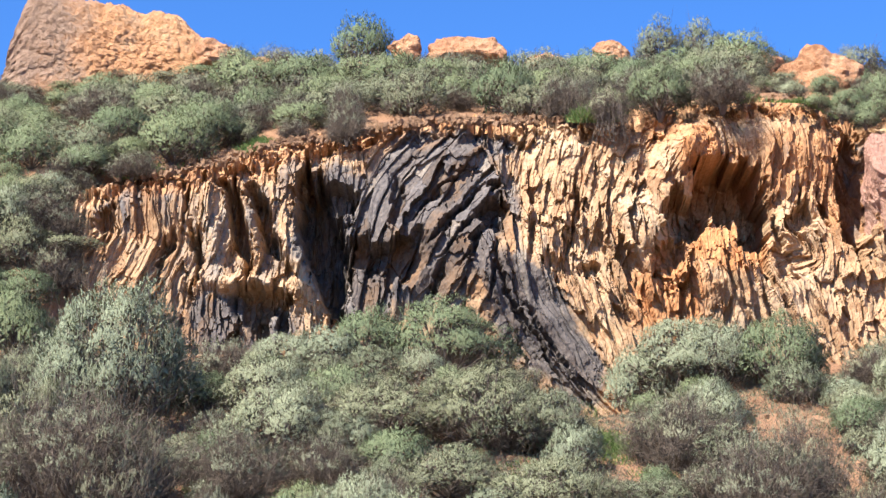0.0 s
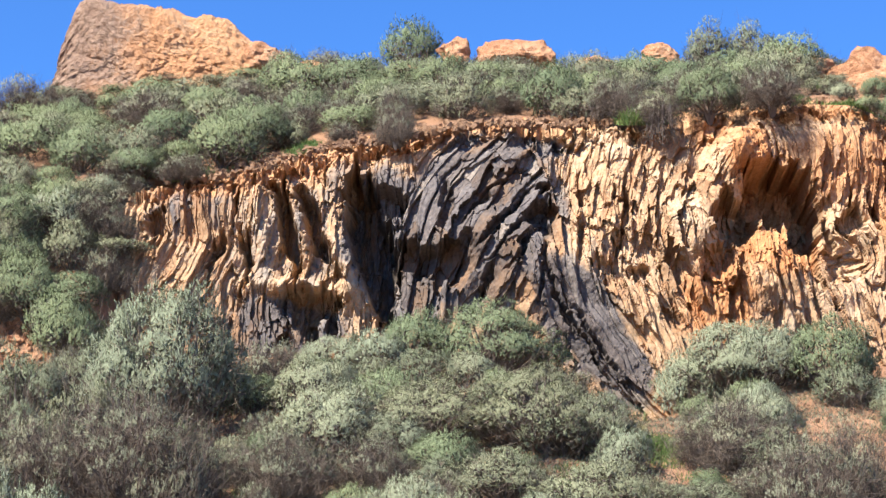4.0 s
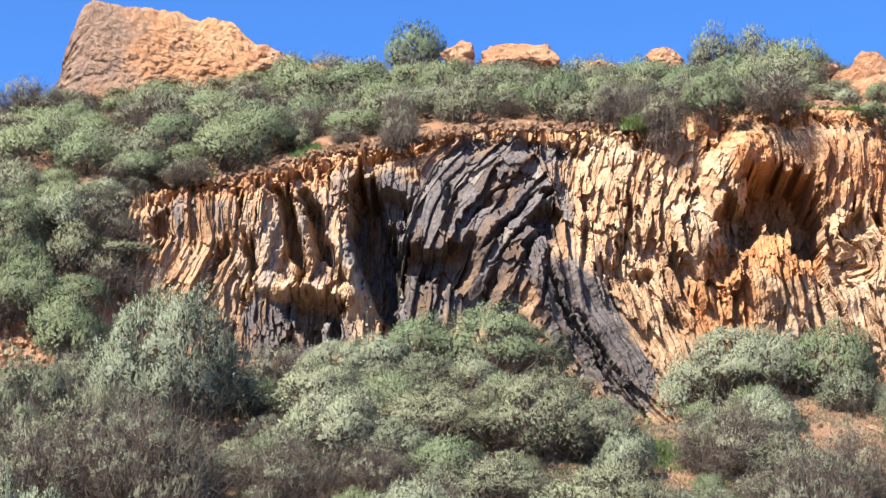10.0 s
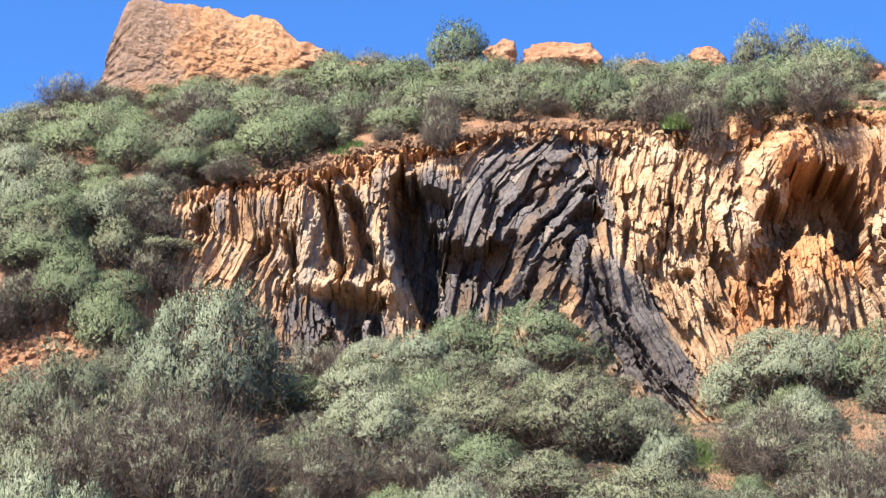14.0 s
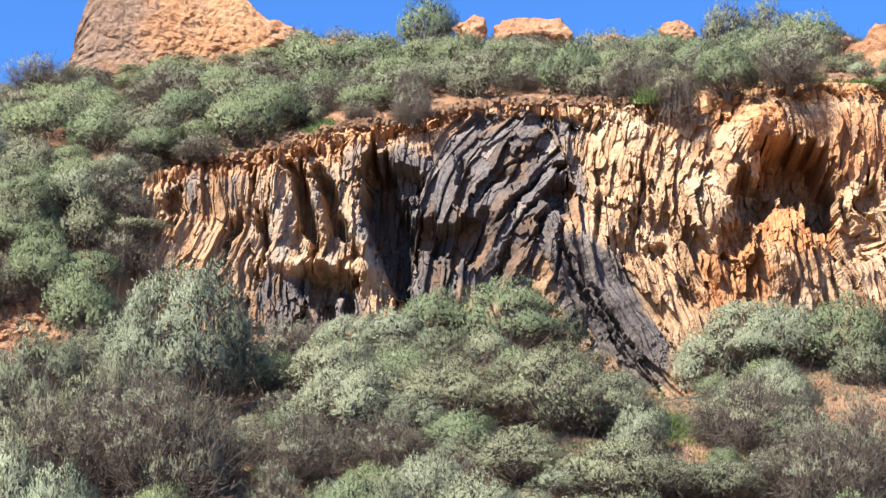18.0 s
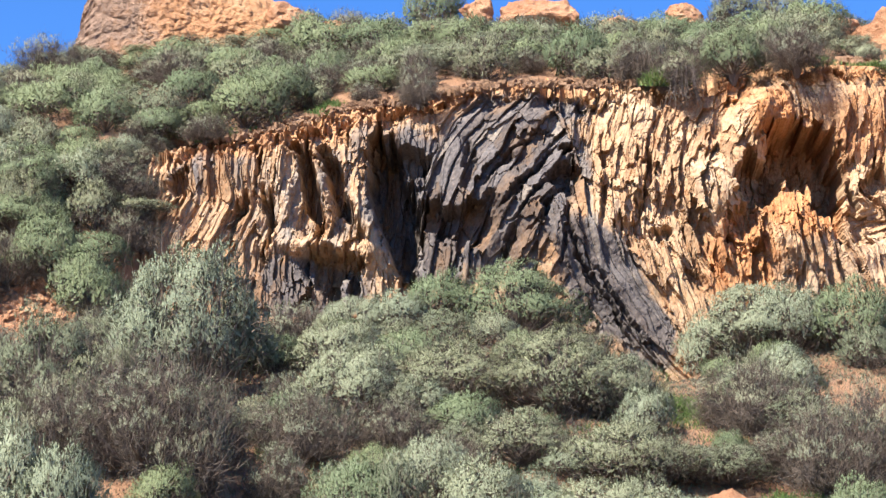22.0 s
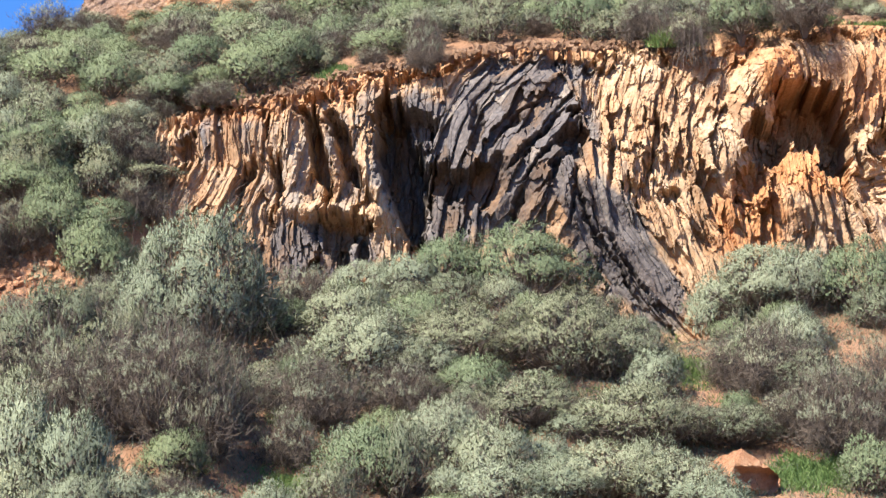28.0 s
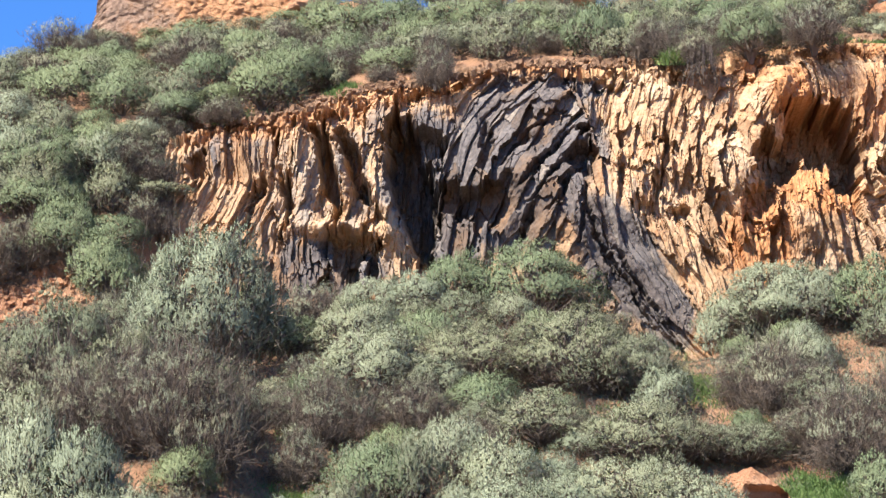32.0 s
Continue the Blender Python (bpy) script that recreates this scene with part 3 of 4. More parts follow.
def potential(gx, gz):
    """The field whose slope comes closest to the one given on a grid of STEP metres."""
    nz, nx = gx.shape
    ex, ez = (gx[:, 1:] + gx[:, :-1]) * 0.5 * STEP, (gz[1:] + gz[:-1]) * 0.5 * STEP
    div = np.zeros(gx.shape)
    div[:, :-1] += ex
    div[:, 1:] -= ex
    div[:-1] += ez
    div[1:] -= ez
    T = cosines(cosines(div).T).T
    lam = (2 * np.cos(math.pi * np.arange(nx) / nx) - 2)[None, :] + (2 * np.cos(math.pi * np.arange(nz) / nz) - 2)[:, None]
    lam[0, 0] = 1
    T = T / lam
    T[0, 0] = 0
    return cosines(cosines(T.T, True).T, True)


def sample(A, X, Z, x0, z0):
    """Reads a coarse grid at any spot."""
    i, j = np.clip((X - x0) / STEP, 0, A.shape[1] - 1.001), np.clip((Z - z0) / STEP, 0, A.shape[0] - 1.001)
    a, b = i.astype(int), j.astype(int)
    u, v = i - a, j - b
    return (A[b, a] * (1 - u) + A[b, a + 1] * u) * (1 - v) + (A[b + 1, a] * (1 - u) + A[b + 1, a + 1] * u) * v


def form(x, z, row, hard):
    """How far inside a tilted oval spot x, z lies: 1 in the middle, 0 outside."""
    cx, cz, rx, rz, deg, amount = row
    a = radians(deg)
    u = (x - cx) * math.cos(a) - (z - cz) * math.sin(a)
    v = (x - cx) * math.sin(a) + (z - cz) * math.cos(a)
    d = np.sqrt((u / rx) ** 2 + (v / rz) ** 2)
    return amount * (smooth((1.0 + hard - d) / (2 * hard)) if hard < 1 else np.exp(-d * d))


def columns(X, Z, x0, z0, flow, seed):
    """Lays columns along the flow: how far across and along each spot lies, counted in columns, with their width."""
    cx, cz = np.meshgrid(np.arange(x0 - 0.5, -x0 + 4, STEP), np.arange(z0 - 0.5, 19.0, STEP))
    a, w, ln = flow_at(cx, cz, flow)
    u = potential(np.cos(a) / w, -np.sin(a) / w)
    v = potential(np.sin(a) / ln, np.cos(a) / ln)
    k = 0.3 if seed == 1 else 1.0
    bx = X + k * (0.22 * fbm(X * 0.9, Z * 0.7, 3, seed + 201) + 0.08 * fbm(X * 4, Z * 2.5, 2, seed + 215))
    bz = Z + k * 0.25 * fbm(X * 0.9, Z * 0.7, 3, seed + 231)
    read = lambda A: sample(A, bx, bz, x0 - 0.5, z0 - 0.5)
    return read(u) + 50, read(v) + 50, read(w)


def plates(u, v, w, X, Z, many, long, seed, proud, tilt, lean, groove):
    """Relief of columns broken into plates: each stands out by its own amount, is tilted across and along, with a groove between."""
    w = w / many
    q = u * many + 0.35 * fbm(X * 1.7 / many ** 0.3, Z * 0.9, 3, seed) + 0.16 * fbm(X * 9, Z * 4, 2, seed + 3)
    # uneven widths: the strips are squeezed and stretched in turn
    q = q + 0.30 * np.sin(q * 2.1 + seed) * 0.9
    k = np.floor(q)
    f = q - k
    p = v * many / long + 3.7 * hash2(k, k * 0 + seed, seed) + 0.30 * fbm(X * 8, Z * 5, 3, seed + 5) + (1.3 * np.abs(f - hash2(k, k * 0, seed + 9)) + 0.6 * f) * (hash2(k, k * 0, seed + 8) - 0.4) / long ** 0.5
    m = np.floor(p)
    g = p - m
    r = [hash2(k, m, seed + 20 + i * 3) for i in range(4)]
    P = (r[0] - 0.5 - 0.9 * (r[3] > 0.93)) * np.minimum(w * proud[0], proud[1])
    P = P + (f - 0.5) * np.minimum(w, 0.5) * (r[1] - 0.5 + tilt[1]) * tilt[0]
    P = P + (g - 0.5) * (r[2] - 0.5) * lean
    e = np.minimum(f, 1 - f) * w
    P = P - groove * np.exp(-(e / 0.018) ** 2)
    return P, k * 4099 + m, r[3]


def chips(u, v, w, many, long, seed, proud, tilt):
    """Angular breaks: every spot belongs to the nearest of scattered seeds, laid out along the columns, and lies on that chip's own tilted plane."""
    q, p = u * many, v * many / long
    i, j = np.floor(q), np.floor(p)
    best, bu, bv = np.full(q.shape, 9.0), np.zeros(q.shape), np.zeros(q.shape)
    bi, bj = i.copy(), j.copy()
    for di in (-1, 0, 1):
        for dj in (-1, 0, 1):
            a, b = i + di, j + dj
            x, y = q - a - hash2(a, b, seed), p - b - hash2(a, b, seed + 1)
            d = np.abs(x) + 0.75 * np.abs(y) + 0.35 * np.maximum(np.abs(x), np.abs(y))
            win = d < best
            best = np.where(win, d, best)
            bu, bv = np.where(win, x, bu), np.where(win, y, bv)
            bi, bj = np.where(win, a, bi), np.where(win, b, bj)
    r = [hash2(bi, bj, seed + 5 + n * 4) for n in range(4)]
    wm = np.minimum(w / many, 0.5)
    P = (r[0] - 0.5 - 0.8 * (r[3] > 0.9)) * np.minimum(wm * proud[0], proud[1])
    return P + bu * wm * (r[1] - 0.35) * tilt + bv * wm * (r[2] - 0.75) * tilt * 0.8, r[3]


def build_cliff():
    x0, x1, step = -9.6, 12.4, 0.021
    nx = int((x1 - x0) / step) + 1
    nz, ns = 390, 64
    xs = np.linspace(x0, x1, nx)
    v = np.linspace(0, 1, nz)[:, None]
    X = np.repeat(xs[None, :], nz, 0)
    top = table(xs, RIM)[None, :] + 0.16 * fbm(xs * 4, xs * 0 + 3, 3, 2)[None, :]
    Z = 8.8 + (top - 8.8) * v
    # warp the reading place a little, so that no outline is a clean oval
    wx = X + 0.34 * fbm(X * 2.1, Z * 2.1, 4, 31) + 0.10 * fbm(X * 9, Z * 9, 2, 77)
    wz = Z + 0.40 * fbm(X * 2.1, Z * 2.1, 4, 57) + 0.12 * fbm(X * 9, Z * 5, 2, 71)
    dark = np.zeros(X.shape)
    for row in DARK_BEDS:
        dark = np.maximum(dark, form(wx, wz, row, 0.25))
    zone = np.where(wx < table(wz, LEFT_END), 0, np.where(wx < table(wz, SLAB_END), 1, np.where(wx < table(wz, DOME_END), 2, 3)))
    P, own, tone, jag = (np.zeros(X.shape) for _ in range(4))
    tan = [(x, z, deg, min(w, 0.55) * 0.72, ln * 0.9) for x, z, deg, w, ln in FLOW_TAN + FLOW_RIGHT]
    for i, flow in enumerate((FLOW_LEFT, FLOW_SLAB, FLOW_DOME, tan)):
        here = zone == i
        x, z = X[here], Z[here]
        u, t, w = columns(x, z, x0, 8.8, flow, i)
        slab = i in (1, 2)
        short = 0.7 if i == 3 else 0.9
        a, ka, ra = plates(u, t, w, x, z, 0.45, 1.3 * short, 10 + i, (0.5, 0.30), (0.5, 0.25), 0.14, 0.0)
        b, kb, rb = plates(u, t, w, x, z, 1.0, 0.9 if slab else short, 40 + i, (0.6, 0.18), (0.8, 0.30), 0.07, 0.03)
        c, rc = chips(u, t, w, 0.75, 0.6 if i == 3 else 0.9, 70 + i, (0.7, 0.18), 1.0 if i == 3 else 0.85 if not slab else 0.6)
        d, rd = chips(u, t, w, 2.2, 1.1, 90 + i, (0.5, 0.055), 0.9 if not slab else 0.5)
        P[here] = 0.85 * a + b * (0.9 if slab else 0.5 if i == 3 else 0.65) + c * (0.8 if slab else 1.15 if i == 3 else 0.9) + d * (0.35 if slab else 0.9)
        own[here] = kb + i * 40000000
        tone[here] = 0.45 * rb + 0.15 * ra + 0.4 * rc
        jag[here] = ra + rb + 0.6 * rc - 1.3
    # large forms; a plate is hollowed out as a whole, so that the lips hang in teeth
    hollow = np.zeros(X.shape)
    for row in HOLLOWS_LEFT + HOLLOWS_MIDDLE + HOLLOWS_RIGHT:
        small = min(row[2], row[3]) < 0.5 and max(row[2], row[3]) < 0.9
        k = np.clip(1.0 + (0.75 if small else 0.3) * jag, 0.45, 2.0)
        deep = min(2.1, 0.9 * row[5]) * (0.75 if small else 1.0)
        hollow = np.maximum(hollow, form(row[0] + (wx - row[0]) * k, row[1] + (wz - row[1]) * k, (*row[:5], deep), 0.4 if small else 0.22))
    for row in CREVICES:
        hollow = np.maximum(hollow, form(wx, wz, row, 0.45))
    swell = sum(form(wx, wz, row, 1.0) for row in BULGES)
    rust = np.zeros(X.shape)
    pale = np.zeros(X.shape)
    for row in RUST_BEDS:
        rust = np.maximum(rust, form(wx, wz, row, 0.35))
    for row in PALE_BEDS:
        pale = np.maximum(pale, form(wx, wz, row, 0.4))
    # the rim crumbles back into the slope above
    crumb = smooth((v - 0.90) / 0.10) * smooth((0.85 - wx * 0.02))
    P = P - crumb * (0.35 + 0.9 * fbm(X * 3.5, Z * 3.5, 4, 133) + 0.35 * jag)
    P = P - hollow + swell + 0.5 * fbm(X * 0.6, Z * 0.6, 3, 91) + 0.05 * fbm(X * 6, Z * 4, 4, 17)
    Y = 48.0 + 0.12 * (Z - 13.0) - P
    # the broken shelf on top, running back under the hillside
    s = np.linspace(0, 1, ns + 1)[1:, None]
    SX = np.repeat(xs[None, :], ns, 0)
    SY = Y[-1][None, :] * (1 - s) + 53.6 * s
    inner = smooth((SX + 9.0) / 0.6)
    hill = upper_z(SX, np.maximum(SY, 47.9))
    hill = hill * inner + np.minimum(hill, ground_z(SX, SY) - 0.15) * (1 - inner)
    SZ = hill * smooth(s * 6) + Z[-1][None, :] * (1 - smooth(s * 6)) + 0.16 * fbm(SX * 3, SY * 3, 4, 3) - 0.03
    rows = nz + ns
    V = np.stack([np.vstack([X, SX]), np.vstack([Y, SY]), np.vstack([Z, SZ])], -1).reshape(-1, 3)
    last = lambda A: np.vstack([A, np.repeat(A[-1:], ns, 0)])
    atts = {"dark": np.vstack([dark, np.repeat(dark[-1:], ns, 0) * (1 - smooth(s * 4))]),
            "rust": np.vstack([rust, np.maximum(np.repeat(rust[-1:], ns, 0), 0.8 * smooth(s * 4) + 0 * SX)]),
            "pale": np.vstack([pale, np.repeat(pale[-1:], ns, 0) * (1 - smooth(s * 4))]), "cell": last(tone)}
    _, ids = np.unique(own, return_inverse=True)
    ids = ids.reshape(own.shape)
    n = int(ids.max()) + 1
    mx = np.bincount(ids.ravel(), X.ravel(), n) / np.bincount(ids.ravel(), minlength=n)
    mz = np.bincount(ids.ravel(), Z.ravel(), n) / np.bincount(ids.ravel(), minlength=n)
    ids = np.vstack([ids, np.full((ns, nx), -1)])
    idx = np.arange(nx * rows).reshape(rows, nx)
    faces = np.stack([idx[:-1, :-1], idx[:-1, 1:], idx[1:, 1:], idx[1:, :-1]], -1).reshape(-1, 4)
    owner = ids[:-1, :-1].reshape(-1)
    # the largest clear columns of the middle stretch are pieces of their own
    size = np.bincount(owner[owner >= 0], minlength=n)
    mid = [k for k in range(n) if -8.5 < mx[k] < 10.5 and mz[k] > 10.4 and size[k] > 60]
    mid.sort(key=lambda k: -size[k])
    chosen = set(mid[:300])
    cliff = tagged(new("rock_face"), "tall face of dark and tan columnar rock with shadowed hollows", "rock face", kind="structure")

    def piece(name, fs, mat=ROCK):
        used, inv = np.unique(fs, return_inverse=True)
        me = mesh_of(name, V[used], inv.reshape(-1, 4), mat)
        for key, A in atts.items():
            me.attributes.new(key, "FLOAT", "POINT").data.foreach_set("value", A.reshape(-1)[used].astype(np.float32))
        return part(name, me, cliff)

    pick = np.isin(owner, list(chosen))
    back = (np.arange(len(faces)) // (nx - 1)) > nz + 9
    piece("rock_bed", faces[~pick & ~back])["kind"] = "stuff"
    piece("soil_cover", faces[back], SOIL)["kind"] = "stuff"
    order = np.argsort(owner[pick], kind="stable")
    fp, op = faces[pick][order], owner[pick][order]
    cuts = np.flatnonzero(np.diff(op)) + 1
    for fs in np.split(fp, cuts):
        piece("column", fs)


build_cliff()


# ---- rocks ----
def rock_mesh(name, size, seed, mat, rough=0.16, box=0.75, shape=None, detail=5, breaks=9, cut=(0.70, 0.95), knobs=0.35):
    """An angular boulder: a boxy ball cut by flat breaks, with knobs and pits."""
    bm = bmesh.new()
    bmesh.ops.create_icosphere(bm, subdivisions=detail, radius=1.0)
    rng = random.Random(seed)
    cuts = []
    for _ in range(breaks):
        d = Vector((rng.uniform(-1, 1), rng.uniform(-1, 1), rng.uniform(-0.5, 1))).normalized()
        cuts.append((d, rng.uniform(*cut)))
    off = Vector((seed * 3.7, seed * 1.3, seed * 2.1))
    for v in bm.verts:
        p = v.co.copy()
        q = p / sum(abs(c) ** (2 / box) for c in p) ** (box / 2)
        for d, h in cuts:
            o = q.dot(d) - h
            if o > 0:
                q -= d * o * 0.95
        s = Vector((q.x * size[0], q.y * size[1], q.z * size[2]))
        k = min(size)
        w = noise.fractal(s * (1.1 / k) + off, 1.0, 2.0, 6) * rough * k
        w -= (noise.voronoi(s * (2.6 / k) + off)[0][0] - 0.35) * rough * 0.4 * k
        w += (0.3 - noise.voronoi(s * (7.0 / k) + off)[0][0]) * rough * knobs * k + noise.fractal(s * (9.0 / k) - off, 0.8, 2.0, 4) * rough * 0.3 * k
        w -= (noise.voronoi(s * (15.0 / k) - off)[0][0] - 0.3) * rough * knobs * 0.45 * k
        q = s + p * w
        if shape:
            q = shape(q)
        v.co = q
    me = bpy.data.meshes.new(name)
    bm.to_mesh(me)
    bm.free()
    me.materials.append(mat)
    return me


def big_shape(hx, hz):
    """A block with a steep, leaning left side, a high left corner and a top that steps down to the right."""
    def shape(q):
        t = q.x / hx
        top = np.interp(t, [-1.05, -1.0, -0.9, -0.82, -0.72, -0.3, 0.0, 0.25, 0.31, 0.53, 0.62, 0.76, 0.82, 1.0, 1.05],
                        [1.7, 2.2, 3.0, 3.85, 4.2, 4.0, 3.85, 3.45, 3.6, 3.35, 3.05, 2.6, 2.65, 2.3, 1.9])
        return Vector((q.x, q.y + 0.25 * (q.z + hz) * (1 if q.y < 0 else 0), -hz + (q.z + hz) / (2 * hz) * top))
    return shape


bx, by, bz, bw, bh = (-10.85, 61.8, 22.95, 3.75, 1.6)
big_rock = new("ridge_boulder", rock_mesh("ridge_boulder", (bw, 2.6, bh), 3, BOULDER, 0.10, 0.2, big_shape(bw, bh), 7, 0, (0.98, 1.2), 0.9))
big_rock.location = (bx, by, bz)
tagged(big_rock, "huge orange boulder with a weathered grey side on the ridge", "boulder")
RIDGE_ROCKS = [
    (-1.28, 59.5, 23.3, 0.51, 0.4),
    (0.8, 59.5, 23.05, 1.2, 0.66),
    (3.39, 59.5, 22.79, 0.63, 0.27),
    (5.54, 59.5, 23.18, 0.54, 0.4),
    (9.41, 58, 22.44, 0.49, 0.35),
    (11.63, 56, 21.28, 1.06, 0.76),
    (-5.77, 59.5, 22.67, 0.54, 0.22),
    (-7.46, 60, 23.28, 0.68, 0.45),
    (10.03, 57, 21.71, 0.61, 0.4),
    (-2.6, 58, 22.02, 0.44, 0.23),
]

for i, (x, y, z, w, h) in enumerate(RIDGE_ROCKS):
    ob = new("ridge_rock", rock_mesh("ridge_rock", (w * 1.15, w * 0.9, h * 1.2), 20 + i, ORANGE, 0.24, 0.7, None, 4))
    ob.location = (x, y, z - 0.35 * h)
    tagged(ob, "rounded orange rock outcrop in the brush on the ridge", "rock", "rocks along the ridge")
nx_, ny_, nz_, nw, nh = (3.80, 33.95, 4.58, 0.68, 0.56)


def peaked(w, h):
    """A peaked top with long shoulders, over a front that is undercut on one side."""
    def shape(q):
        z = q.z - 0.32 * h * max(0.0, abs(q.x / w + 0.05) - 0.2) * (1 if q.z > 0 else 0) + 0.20 * h * math.exp(-((q.x / w - 0.0) / 0.22) ** 2) * max(0.0, q.z / h)
        y = q.y
        if q.y < 0 and z < 0.28 * h and q.x > -0.25 * w:
            y += min(1.0, (0.28 * h - z) / (0.12 * h)) * 0.5 * w * min(1.0, (q.x / w + 0.25) * 4)
        return Vector((q.x, y, z))
    return shape


near_rock = new("orange_rock", rock_mesh("orange_rock", (nw * 1.0, nw * 0.85, nh * 1.0), 47, ORANGE, 0.10, 0.7, peaked(nw, nh), 5, 10, (0.6, 0.88)))
near_rock.location = (nx_, ny_, nz_)
tagged(near_rock, "angular orange rock lying in green grass by the path", "rock")
px_, py_, pz_, pw, ph = (11.9, 47.2, 15.1, 0.79, 1.65)
pink_rock = new("pink_outcrop", rock_mesh("pink_outcrop", (pw * 1.2, 1.4, ph * 1.15), 61, PINK, 0.15, 0.6, None, 5))
pink_rock.location = (px_, py_ + 0.9, pz_)
tagged(pink_rock, "smooth pinkish rock outcrop beside the columnar face", "rock")

# ---- shrubs ----
def tube(verts, faces, points, r0, r1, sides=4):
    """A tapered, bent stem."""
    base = len(verts)
    for i, p in enumerate(points):
        t = i / (len(points) - 1)
        r = r0 + (r1 - r0) * t
        for k in range(sides):
            a = 2 * math.pi * k / sides
            verts.append((p[0] + r * math.cos(a), p[1] + r * math.sin(a), p[2]))
    for i in range(len(points) - 1):
        for k in range(sides):
            a, b = base + i * sides + k, base + i * sides + (k + 1) % sides
            faces.append((a, b, b + sides, a + sides))


def blades(base, way, length, width, rng, out=None):
    """Slim leaf blades as single tapered triangles: arrays of foot, direction, length and width. out: the way each blade's upper side faces."""
    n = len(base)
    side = np.cross(way, rng.normal(size=(n, 3)))
    side /= np.linalg.norm(side, axis=1)[:, None] + 1e-9
    a = base - side * width[:, None] * 0.5
    b = base + side * width[:, None] * 0.5 + way * length[:, None] * 0.25
    c = base + way * length[:, None]
    if out is not None:
        turn = (np.cross(b - a, c - a) * out).sum(1) < 0
        a[turn], b[turn] = b[turn].copy(), a[turn].copy()
    return np.stack([a, b, c], 1).reshape(-1, 3)


# width 2 and height 1 stand for the whole shrub, which is then scaled
KIND = {  # lobes, heads on a lobe, sprigs in a head, lowest heads, twigs
    "silver": (17, 24, 11, -0.02, 900),
    "green": (17, 24, 11, -0.08, 800),
    "olive": (15, 19, 10, 0.15, 1500),
    "dry": (13, 10, 8, 0.3, 2600),
}
WORDS = {
    "silver": "rounded sagebrush with pale silvery green foliage on the slope",
    "green": "dense sagebrush with fresh green foliage on the slope",
    "olive": "sagebrush with olive green tips over brown twigs",
    "dry": "half-dead sagebrush of brown dry twigs and dark inner blades that deepen the shade with sparse leaves",
}


SHAPES = {}


